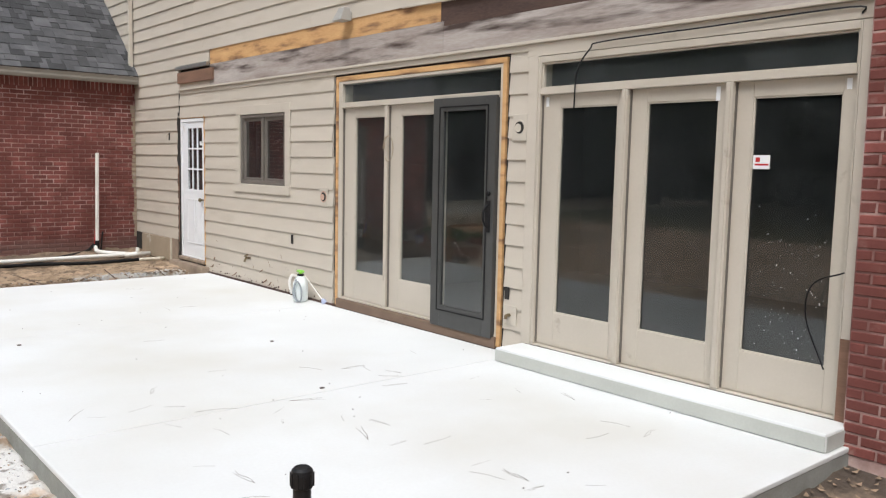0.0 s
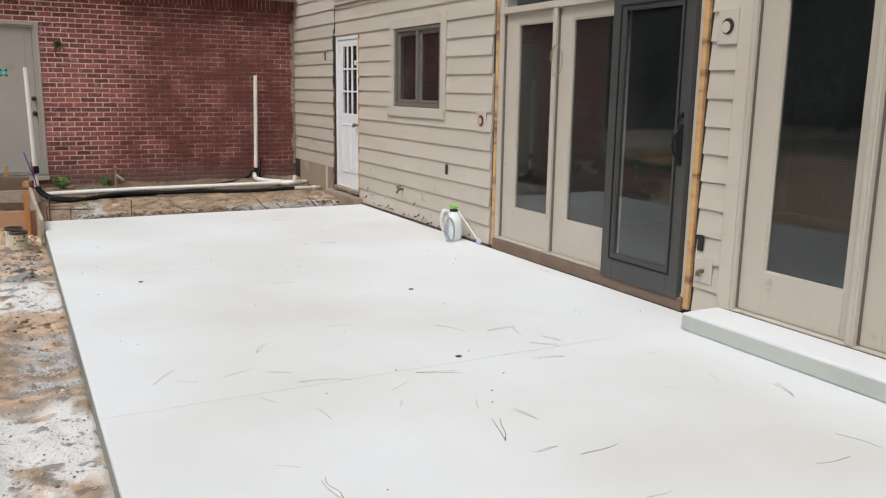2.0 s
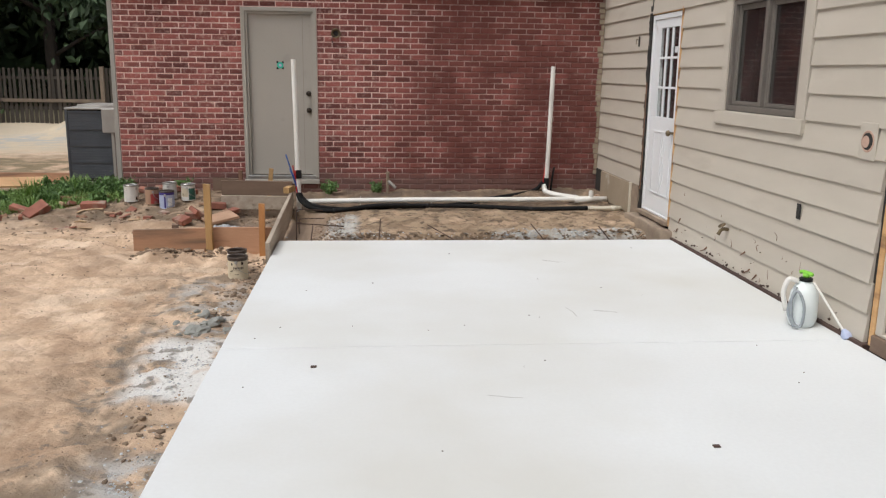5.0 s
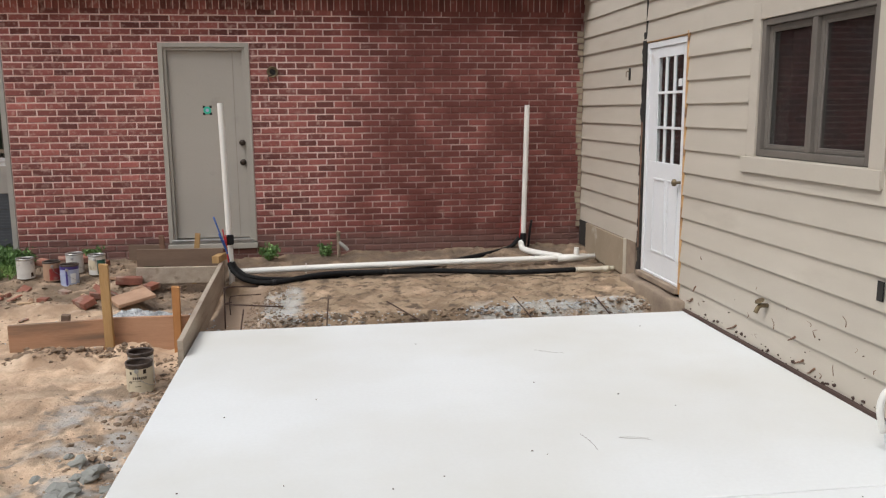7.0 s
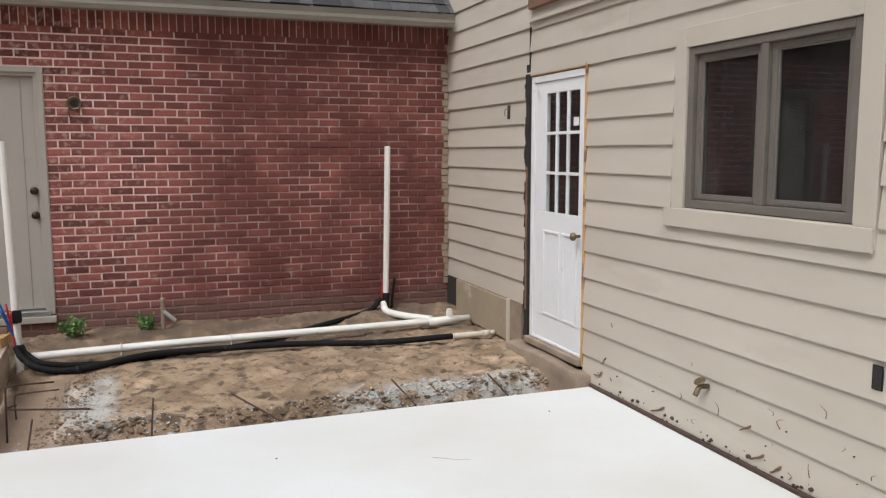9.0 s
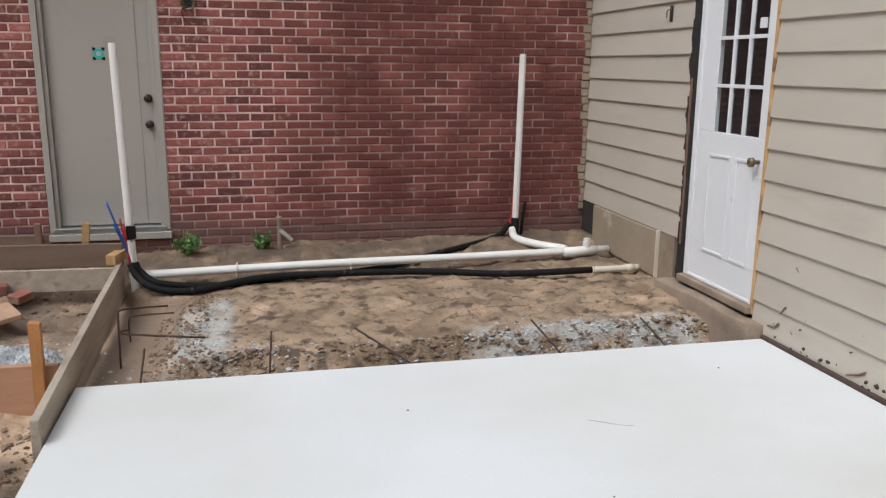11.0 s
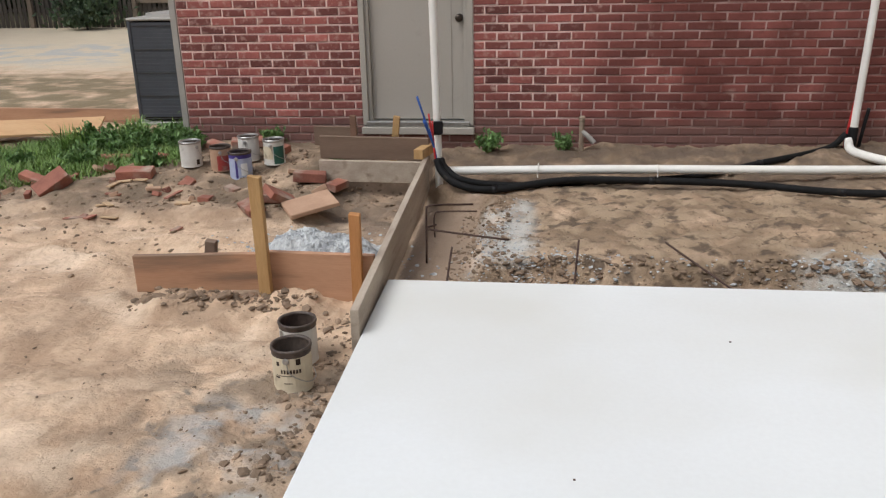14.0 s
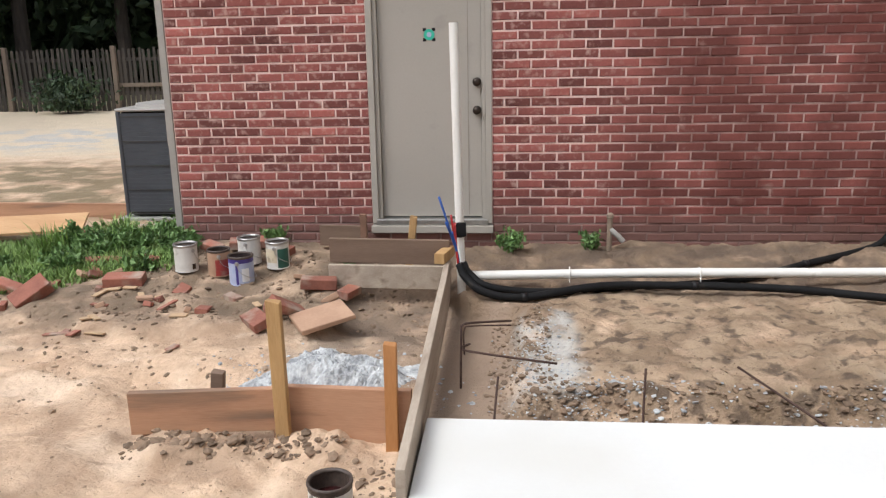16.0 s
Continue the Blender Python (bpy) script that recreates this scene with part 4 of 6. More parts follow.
for y0, z0, L in ((9.62, 0.10, 0.13), (8.78, 0.10, 0.09), (8.66, 0.085, 0.07), (10.28, 0.24, 0.05), (10.33, 0.13, 0.10), (8.88, 0.22, 0.08)):
    pts = [(X - 0.018, y0 + L * u, z0 + 0.035 * noise.noise(Vector((y0 * 9, u * 2.2, 0))) - 0.05 * u) for u in (0, 0.35, 0.7, 1.0)]
    tube(pts, 0.007, 6, bm, 3, 0.5)
tagged(part("rust_drips", bm, M_BROWNWOOD), "thin rusty drips and scars low on the siding", "stain", kind="stuff")
part("tar_strip", bx(X - 0.04, X + 0.011, 7.21, 10.46, -0.02, 0.02, 0.003), M_DARKROT, house, "black gap strip between slab and siding")

# ---- brick pier beside the patio doors ----
BL, BH, BJ = 0.195, 0.068, 0.0135


def brick_mesh(name, material, seed, length=BL - BJ, height=BH - BJ, deep=0.03):
    """One brick face up to 3 cm deep, chamfered and slightly uneven; x along the wall, y out of it (towards -y), z up."""
    r = random.Random(seed)
    bm = bmesh.new()
    c = 0.005
    front = [(-length / 2 + c, -height / 2 + c), (length / 2 - c, -height / 2 + c), (length / 2 - c, height / 2 - c), (-length / 2 + c, height / 2 - c)]
    back = [(-length / 2, -height / 2), (length / 2, -height / 2), (length / 2, height / 2), (-length / 2, height / 2)]
    f = [bm.verts.new((x + r.uniform(-0.003, 0.003), -deep / 2 + r.uniform(-0.001, 0.001), z + r.uniform(-0.002, 0.002))) for x, z in front]
    m1 = [bm.verts.new((x + r.uniform(-0.002, 0.002), -deep / 2 + c, z + r.uniform(-0.0015, 0.0015))) for x, z in back]
    b = [bm.verts.new((x, deep / 2, z)) for x, z in back]
    bm.faces.new(f)
    for p, q in ((f, m1), (m1, b)):
        for i in range(4):
            bm.faces.new((p[(i + 1) % 4], p[i], q[i], q[(i + 1) % 4]))
    bmesh.ops.recalc_face_normals(bm, faces=bm.faces)
    return mesh_of(name, bm, material)


BRICKS = [brick_mesh("brick", M_BRICK, s) for s in range(6)]
HALVES = [brick_mesh("half_brick", M_BRICK, s, BL / 2 - BJ) for s in range(3)]


def add_geometry(target, me, m):
    """Copy a small mesh into plain lists."""
    vs, fs = target
    k = len(vs)
    vs.extend([tuple(m @ v.co) for v in me.vertices])
    fs.extend([tuple(k + i for i in p.vertices) for p in me.polygons])


def joined(name, target, material, parent=None, label=""):
    me = bpy.data.meshes.new(name)
    me.from_pydata(target[0], [], target[1])
    me.materials.append(material)
    ob = new(name, me)
    ob.parent = parent
    return tagged(ob, label)


PX = 5.10
pier = empty("wall_pier", pose(0, 0, 0), "red brick wall end beside the patio doors", "wall", kind="structure")
part("mortar_bed", bx(PX + 0.007, PX + 0.4, -6.0, 1.545, -0.3, 6.9), M_MORTAR, pier)

# ---- garage: brick wall, door, eave and roof ----
Y = 13.32
WX0, WX1 = -0.88, 5.19
DL, DR, DB, DT = 0.645, 1.563, 0.19, 2.325
garage = empty("wall_north", pose(0, 0, 0), "old red brick garage wall with pale smeared mortar", "wall", kind="structure")
bm = bmesh.new()
for a, b, z0, z1 in ((WX0, DL, -0.3, 2.9), (DL, DR, -0.3, DB), (DL, DR, DT, 2.9), (DR, WX1 + 0.02, -0.3, 2.9)):
    box(bm, a, b, Y + 0.007, Y + 0.25, z0, z1)
part("mortar_bed", bm, M_MORTAR, garage)
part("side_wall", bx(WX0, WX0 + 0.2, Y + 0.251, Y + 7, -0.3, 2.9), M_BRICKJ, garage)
gd = empty("door_4", pose(0, 0, 0), "plain taupe steel back door, closed, with two dark knobs", "door", kind="structure")


def frame_x(x0, x1, y0, y1, z0, z1, side, bottom, top, bevel=0.003):
    bm = bmesh.new()
    box(bm, x0, x0 + side, y0, y1, z0, z1, bevel), box(bm, x1 - side, x1, y0, y1, z0, z1, bevel)
    box(bm, x0 + side, x1 - side, y0, y1, z1 - top, z1, bevel)
    if bottom:
        box(bm, x0 + side, x1 - side, y0, y1, z0, z0 + bottom, bevel)
    return bm


part("brick_mould", frame_x(DL, DR, Y - 0.012, Y + 0.06, DB + 0.04, DT, 0.045, 0, 0.045), M_GREYDOOR, gd)
part("door_frame", frame_x(DL + 0.046, DR - 0.046, Y + 0.012, Y + 0.12, DB + 0.04, DT - 0.046, 0.03, 0, 0.03), M_GREYDOOR, gd)
slabdoor = part("door_panel", bx(DL + 0.078, DR - 0.078, Y + 0.05, Y + 0.09, DB + 0.085, DT - 0.078, 0.003), M_GREYDOOR, gd)
part("astragal", bx(1.385, 1.389, Y + 0.047, Y + 0.0495, DB + 0.1, DT - 0.1), M_GUTTER, slabdoor, "fine vertical seam")
part("threshold", bx(DL + 0.03, DR - 0.03, Y - 0.03, Y + 0.11, DB + 0.03, DB + 0.075, 0.006), M_CANMETAL, gd, "pale metal threshold")
part("sill", bx(DL - 0.01, DR + 0.01, Y - 0.045, Y + 0.06, DB - 0.03, DB + 0.028, 0.006), M_GREYDOOR, gd)
for z in (1.085, 1.292):
    part("door_knob" if z < 1.2 else "deadbolt", move(lathe([(0.032, 0), (0.032, 0.008), (0.014, 0.014), (0.014, 0.03), (0.03, 0.042), (0.03, 0.06), (0.012, 0.07)], 16), pose(1.452, Y + 0.05, z, 90)), M_KNOB, slabdoor, "dark bronze", True)
em = empty("door_sticker", pose(1.105, Y + 0.049, 1.635, 90), "round teal sticker with black corners on the door", "sticker")
part("disc", lathe([(0.04, 0.0015), (0.04, 0.003)], 28), M_TEAL, em)
part("centre_mark", lathe([(0.018, 0.0032), (0.018, 0.004)], 20), M_LABELBLUE, em)
for sx, sy in ((-1, -1), (1, -1), (-1, 1), (1, 1)):
    part("corner_patch", bx(sx * 0.034 - 0.012, sx * 0.034 + 0.012, sy * 0.036 - 0.012, sy * 0.036 + 0.012, 0.0002, 0.0012), M_BLACK, em)
lb = empty("light_box", pose(1.80, Y - 0.003, 2.03, 90), "open round metal lamp box with a dangling wire", "electrical box")
part("box_ring", lathe([(0.035, 0), (0.055, 0.0), (0.06, 0.025), (0.05, 0.028), (0.045, 0.008)], 20), M_BRASS, lb, smooth=True)
# black disc as the shaded inside of the lamp box
part("cavity_shade", lathe([(0.03, 0.002), (0.03, 0.011)], 16), M_BLACKHOLE, lb)
part("wire", tube([(0, 0, 0.01), (0.03, -0.03, 0.05), (-0.045, -0.05, 0.03), (-0.035, -0.13, 0.012)], 0.004, 6), M_BLACK, lb)
part("corner_trim", bx(WX0 - 0.055, WX0 - 0.002, Y - 0.004, Y + 0.06, 0.10, 2.85, 0.004), M_ACTRIM, garage, "pale corner strip")

# soldier course and ordinary bricks
solid, near = ([], []), 0
sold = ([], [])
proto = [brick_mesh("soldier_brick", M_BRICKJ, 20 + s, 0.19, 0.056) for s in range(4)]
rb = random.Random(9)
x = WX0 + 0.033
while x < WX1:
    add_geometry(sold, proto[rb.randrange(4)], pose(x, Y + 0.015, 2.755, 0, 90, 0) @ pose(0, rb.uniform(-0.002, 0.002), 0))
    x += 0.0655
joined("soldier_course", sold, M_BRICKJ, garage, "row of upright bricks under the eave")
for k in range(39):
    z = 0.02 + BH * (k + 0.5)
    x = WX0 - (BL / 2 if k % 2 else 0.0)
    while x < WX1:
        a, b = x, x + BL
        x += BL
        half = None
        for lo, hi in ((WX0, 99), ):
            if a < lo - 0.01:
                half = (lo, b)
        if DB - 0.03 < z < DT + 0.01 and b > DL and a < DR:
            if a < DL - 0.04:
                half = (a, DL)
            elif b > DR + 0.04:
                half = (DR, b)
            else:
                continue
        if half:
            length = half[1] - half[0]
            if length < 0.03:
                continue
            xc, sx = (half[0] + half[1]) / 2, (length - BJ) / (BL / 2 - BJ)
            if sx > 1.5:
                mesh, sx = BRICKS[rb.randrange(6)], (length - BJ) / (BL - BJ)
            else:
                mesh = HALVES[rb.randrange(3)]
        else:
            xc, sx, mesh = (a + b) / 2, 1.0, BRICKS[rb.randrange(6)]
            if b > WX1 + 0.01:
                sx = (WX1 - a - BJ) / (BL - BJ)
                xc = a + (WX1 - a) / 2
                if sx < 0.15:
                    continue
        m = pose(xc, Y + 0.015 + rb.uniform(-0.002, 0.002), z + rb.uniform(-0.0015, 0.0015), 0, rb.uniform(-0.5, 0.5), 0) @ Matrix.Diagonal((sx, 1, 1, 1))
        if -0.9 < xc < 2.3 and z < 1.42 and near < 300:
            ob = new("brick", mesh)
            ob.parent, ob.matrix_basis = garage, m
            near += 1
        else:
            add_geometry(solid, mesh, m)
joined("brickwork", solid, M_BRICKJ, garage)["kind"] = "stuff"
for k in range(50):
    z = -0.05 + BH * (k + 0.5)
    y = 1.545 - (BL / 2 if k % 2 else 0)
    if k % 2:
        ob = new("brick", HALVES[k % 3])
        ob.parent, ob.matrix_basis = pier, pose(PX + 0.015, y + BL / 4 + 0.002, z, 0, 0, -90)
    while y > 0.75:
        ob = new("brick", BRICKS[rb.randrange(6)])
        ob.parent, ob.matrix_basis = pier, pose(PX + 0.015 + rb.uniform(-0.002, 0.002), y - BL / 2, z, 0, rb.uniform(-0.5, 0.5), -90)
        y -= BL

# ragged toothing at the inner corner
bm = bmesh.new()
for k in range(4, 36):
    d = rb.uniform(0.015, 0.06)
    box(bm, WX1 - d - 0.02, WX1 - 0.004, Y - 0.016, Y - 0.001, 0.02 + BH * k + 0.006, 0.02 + BH * (k + 1) - 0.006, 0.003)
part("corner_toothing", bm, M_PANELB, garage, "ragged mortar teeth in the corner")

eave = empty("eave", pose(0, 0, 0), "taupe boxed eave with a gutter along the garage", "eave", kind="structure")
part("soffit", bx(WX0 - 0.3, WX1, Y - 0.14, Y + 0.03, 2.852, 2.872), M_GUTTER, eave)
prof = [(Y - 0.14, 2.79), (Y - 0.235, 2.79), (Y - 0.255, 2.83), (Y - 0.25, 2.86), (Y - 0.272, 2.905), (Y - 0.26, 2.908), (Y - 0.25, 2.895), (Y - 0.238, 2.86), (Y - 0.243, 2.832), (Y - 0.225, 2.80), (Y - 0.15, 2.80), (Y - 0.15, 2.905), (Y - 0.14, 2.905)]
bm = bmesh.new()
a = [bm.verts.new((WX0 - 0.3, py, pz)) for py, pz in prof]
b = [bm.verts.new((WX1 - 0.02, py, pz)) for py, pz in prof]
for i in range(len(prof)):
    j = (i + 1) % len(prof)
    bm.faces.new((a[i], b[i], b[j], a[j]))
bm.faces.new(a), bm.faces.new(b[::-1])
bmesh.ops.recalc_face_normals(bm, faces=bm.faces)
part("gutter", bm, M_GUTTER, eave)
part("fascia", bx(WX0 - 0.3, WX1, Y - 0.139, Y - 0.115, 2.80, 2.93, 0.002), M_GUTTER, eave)
for x in (-0.2, 0.8, 1.8, 2.8, 3.8, 4.8):
    part("gutter_strap", bx(x - 0.012, x + 0.012, Y - 0.262, Y - 0.14, 2.909, 2.914), M_CANMETAL, eave)
PITCH = radians(41.5)
roof = empty("roof", pose(0, Y - 0.19, 2.925, 41.5), "grey asphalt shingle roof of the garage", "roof", kind="structure")
part("roof_deck", bx(WX0 - 0.35, WX1 + 0.002, 0.02, 6.5, -0.05, -0.012), M_DARKROT, roof)
sh = ([], [])
tab = bmesh.new()
box(tab, 0, 1, -0.01, 0.24, 0, 0.010)
tab_me = mesh_of("shingle_tab", tab, M_SHINGLE)
for r in range(40):
    x = WX0 - 0.35 - rb.uniform(0, 0.2)
    while x < WX1:
        wd_ = rb.choice((0.12, 0.16, 0.2, 0.26))
        x1 = min(x + wd_, WX1)
        if x1 > WX0 - 0.35 and x1 - x > 0.02:
            lift = rb.choice((0, 0.007))
            add_geometry(sh, tab_me, pose(x, r * 0.14, 0.002 + lift + 0.002, -2.1) @ Matrix.Diagonal((x1 - x - 0.004, 1, 1, 1)))
        x = x1
joined("shingles", sh, M_SHINGLE, roof)["kind"] = "stuff"
bm = bx(X - 0.10, X - 0.03, 13.30, 13.36, 3.02, 6.9, 0.01)
ds = tagged(part("downspout", bm, M_TRIM), "beige square downspout against the siding", "downspout", kind="structure")
part("elbow", tube([(X - 0.065, 13.33, 3.06), (X - 0.065, 13.31, 2.97), (X - 0.10, 13.20, 2.92), (X - 0.14, 13.16, 2.91)], 0.036, 12), M_TRIM, ds, smooth=True)


# ---- plumbing in front of the garage ----
def pipe(name, pts, r, material, label, category="pipe", steps=6):
    return tagged(part(name, tube(pts, r, 14, None, steps), material, None, "", True), label, category)


def riser(x, y, z0, z1, lean, label):
    e = empty("vent_pipe", pose(x, y, z0, 0, lean, 0), label, "pipe", "standing vent pipes")
    part("pipe_body", lathe([(0.0285, 0), (0.0285, z1 - z0), (0.0255, z1 - z0), (0.0255, z1 - z0 - 0.08)], 20), M_PVC, e, smooth=False)
    return e


pl = riser(1.385, 12.43, -0.12, 1.70, -1.0, "upright white plastic vent pipe strapped with black tape")
part("tape_band", lathe([(0.036, 0.46), (0.038, 0.48), (0.038, 0.52), (0.036, 0.54)], 16), M_BLACK, pl)
part("clamp_block", bx(-0.02, 0.045, -0.045, -0.025, 0.47, 0.56, 0.004), M_BLACK, pl)
pr = riser(4.49, 13.18, 0.12, 1.67, 1.2, "upright white plastic vent pipe against the brick wall")
part("tape_band", lathe([(0.034, 0.0), (0.036, 0.01), (0.036, 0.12), (0.033, 0.14)], 16), M_BLACK, pr)
dp = pipe("drain_pipe", [(1.40, 12.47, 0.058), (2.6, 12.52, 0.07), (3.9, 12.55, 0.072), (5.13, 12.60, 0.074)], 0.032, M_PVC, "long white plastic drain pipe lying on the soil")
part("elbow", tube([(4.47, 13.18, 0.17), (4.47, 13.14, 0.10), (4.50, 13.02, 0.085), (4.62, 12.82, 0.08), (4.78, 12.66, 0.075)], 0.034, 14), M_PVC, dp, smooth=True)
part("wye", tube([(4.72, 12.58, 0.068), (5.02, 12.592, 0.07)], 0.041, 16), M_PVC, dp, smooth=True)
part("cleanout", move(lathe([(0.03, 0), (0.03, 0.075), (0.026, 0.08), (0.026, 0.1), (0.01, 0.105)], 16), pose(4.93, 12.59, 0.075)), M_PVC, dp)
# black disc for the shade inside the open pipe
part("pipe_end", tube([(5.131, 12.60, 0.07), (5.135, 12.60, 0.07)], 0.029, 14), M_BLACKHOLE, dp)
for x in (2.1, 2.95):
    part("cable_tie", tube([(x, 12.46, 0.02), (x, 12.47, 0.098), (x + 0.004, 12.55, 0.10), (x, 12.56, 0.03)], 0.004, 6), M_PVC, dp)
h1 = pipe("insulated_hose", [(1.375, 12.36, 0.17), (1.42, 12.31, 0.09), (1.55, 12.22, 0.02), (1.80, 12.22, -0.01), (2.30, 12.35, 0.03), (2.9, 12.38, 0.026), (3.5, 12.32, 0.026), (4.1, 12.12, 0.03), (4.76, 12.02, 0.055)], 0.026, M_FOAM, "black foam-wrapped water line curving over the soil", "hose")
h2 = pipe("insulated_hose", [(1.40, 12.42, 0.16), (1.44, 12.38, 0.10), (1.58, 12.31, 0.03), (1.95, 12.34, -0.01), (2.5, 12.44, -0.002), (3.2, 12.60, -0.002), (3.75, 12.88, 0.04), (4.3, 13.16, 0.09), (4.45, 13.20, 0.20)], 0.024, M_FOAM, "black foam-wrapped water line crossing behind the drain pipe", "hose")
for hose, spots in ((h1, ((1.80, 12.22, -0.01), (2.9, 12.38, 0.026), (4.1, 12.12, 0.03))), (h2, ((2.5, 12.44, -0.002), (3.75, 12.88, 0.04)))):
    for px, py, pz in spots:
        part("sleeve_joint", tube([(px - 0.02, py, pz), (px + 0.02, py, pz)], 0.028, 14), M_BLACK, hose, "glossy tape joint", True)
cp = pipe("cream_pipe_end", [(4.74, 12.02, 0.055), (4.95, 12.03, 0.05), (5.15, 12.07, 0.045)], 0.026, M_CREAM, "cream plastic pipe end under the foam sleeve")
part("coupling", tube([(5.03, 12.045, 0.048), (5.10, 12.055, 0.047)], 0.032, 14), M_CREAM, cp, smooth=True)
for x, y, z, mm, nm in ((1.255, 12.30, 0.63, M_BLUE, "blue"), (1.325, 12.36, 0.50, M_RED, "red"), (1.30, 12.27, 0.47, M_BLUE, "blue"), (1.345, 12.40, 0.44, M_RED, "red"), (1.335, 12.30, 0.40, M_BLUE, "blue")):
    pipe("water_tube", [(1.375, 12.36, 0.12), (1.36, 12.35, 0.26), (x, y, z)], 0.0075, mm, nm + " plastic water tube bent up beside the vent pipe", "tube")
for x, z, mm, nm in ((4.455, 0.46, M_RED, "red"), (4.56, 0.40, M_BLACK, "black")):
    pipe("water_tube", [(x, 13.22, 0.08), (x + 0.01, 13.2, 0.25), (x + 0.03, 13.2, z)], 0.014, mm, nm + " plastic water tube at the wall", "tube")
sp = empty("standpipe", pose(2.44, 13.22, 0.02), "stubby weathered pipe with a side spout by the brick wall", "tap")
part("pipe_body", lathe([(0.02, 0), (0.02, 0.27), (0.026, 0.275), (0.026, 0.30), (0.015, 0.31)], 14), M_FOUND, sp)
part("spout", tube([(0.0, 0, 0.19), (0.05, -0.02, 0.15), (0.10, -0.03, 0.10)], 0.02, 10), M_ACTRIM, sp)

# ---- formwork ----
def board(name, x0, y0, x1, y1, zt0, zt1, height, thick, material, label, cat="board"):
    """An upright plank from one end to the other, with its top edge at the given heights."""
    d = Vector((x1 - x0, y1 - y0, 0))
    L = d.length
    e = bmesh.new()
    box(e, 0, L, -thick / 2, thick / 2, -height, 0, 0.004)
    bmesh.ops.subdivide_edges(e, edges=[q for q in e.edges if abs(q.verts[0].co.x - q.verts[1].co.x) > L * 0.5], cuts=5)
    for v in e.verts:
        v.co.z += (zt1 - zt0) * v.co.x / L
        v.co.y += 0.006 * noise.noise(Vector((v.co.x * 1.5, x0, y0)))
    ob = part(name, e, material)
    ob.matrix_basis = pose(x0, y0, zt0, 0, 0, math.degrees(math.atan2(d.y, d.x)))
    return tagged(ob, label, cat)


board("form_board", 1.335, 9.80, 1.29, 12.45, 0.115, 0.175, 0.26, 0.038, M_GREYWOOD, "weathered form board on edge along the unpoured slab")
board("form_board", 0.04, 10.40, 0.69, 10.47, 0.118, 0.122, 0.20, 0.036, M_CEDAR, "reddish new form board standing in the sand")
board("form_board", 0.66, 10.50, 1.295, 10.46, 0.122, 0.128, 0.28, 0.036, M_CEDAR, "reddish new form board butted to the long board")
board("form_board", 0.47, 12.56, 1.30, 12.53, 0.295, 0.29, 0.17, 0.036, M_BROWNB, "damp brown form board in front of the grey door")
board("form_board", 0.47, 12.50, 1.28, 12.48, 0.125, 0.12, 0.16, 0.036, M_GREYWOOD, "weathered lower form board in front of the grey door")
board("form_board", 0.25, 13.20, 0.62, 13.18, 0.245, 0.24, 0.16, 0.036, M_BROWNB, "damp brown board against the brick wall")


def stake(x, y, z0, z1, wide, lean, material, label):
    bm = bx(-wide / 2, wide / 2, -wide * 0.35, wide * 0.35, z0, z1, 0.004)
    for v in bm.verts:
        if v.co.z > z1 - 0.01:
            v.co.z += 0.015 * noise.noise(Vector((v.co.x * 30, v.co.y * 30, z1)))
        v.co.x += 0.006 * noise.noise(Vector((0, x, v.co.z * 4)))
    ob = part("stake", bm, material)
    ob.matrix_basis = pose(x, y, 0, 0, lean, 0)
    tagged(ob, label, "stake", "formwork stakes")


stake(0.725, 10.425, -0.35, 0.54, 0.062, -0.5, M_STAKE, "yellow pine stake holding the form board")
stake(1.215, 10.41, -0.35, 0.36, 0.055, 0.5, M_STAKE2, "orange pine stake beside the long board")
stake(0.36, 10.62, -0.3, 0.13, 0.06, 6, M_BROWNB, "short dark stake behind the form board")
stake(0.995, 12.66, -0.1, 0.43, 0.05, 7, M_STAKE, "pine stake leaning behind the door board")
stake(0.62, 13.05, -0.1, 0.36, 0.05, 0, M_BROWNWOOD, "short reddish stake at the brick wall")
ob = part("corner_block", bx(-0.035, 0.035, -0.12, 0.12, 0, 0.07, 0.004), M_STAKE)
ob.matrix_basis = pose(1.27, 12.46, 0.172, 0, 0, -12)
tagged(ob, "yellow pine block on the corner of the forms", "timber")

# ---- rebar sticking out of the slab ----
for x, dx, top, back in ((1.65, 0.015, 0.10, 0.16), (2.30, 0.02, 0.17, 0.12), (3.10, -0.30, 0.06, 0.42), (3.95, -0.12, 0.10, 0.25), (4.6, -0.08, 0.08, 0.22)):
    pipe("rebar", [(x, 10.44, -0.07), (x + 0.003, 10.52, -0.07), (x + dx * 0.15, 10.55, -0.03), (x + dx, 10.52 + back, top)], 0.0055, M_REBAR, "bent rusty reinforcing bar sticking out of the slab", "rebar", 5)
pipe("rebar", [(1.46, 11.15, -0.17), (1.465, 11.16, 0.14), (1.47, 11.17, 0.17), (1.52, 11.2, 0.175), (1.72, 11.34, 0.14)], 0.006, M_REBAR, "rusty bar bent over the trench", "rebar", 4)
pipe("rebar", [(1.50, 11.30, 0.02), (1.46, 11.20, 0.03), (1.60, 11.12, 0.035), (1.95, 11.02, 0.03)], 0.006, M_REBAR, "rusty bar lying across the trench", "rebar", 4)
pipe("rebar", [(1.45, 11.62, -0.17), (1.45, 11.62, -0.02), (1.50, 11.64, 0.0), (1.72, 11.66, 0.0)], 0.005, M_REBAR, "rusty bar bent over the trench", "rebar", 4)


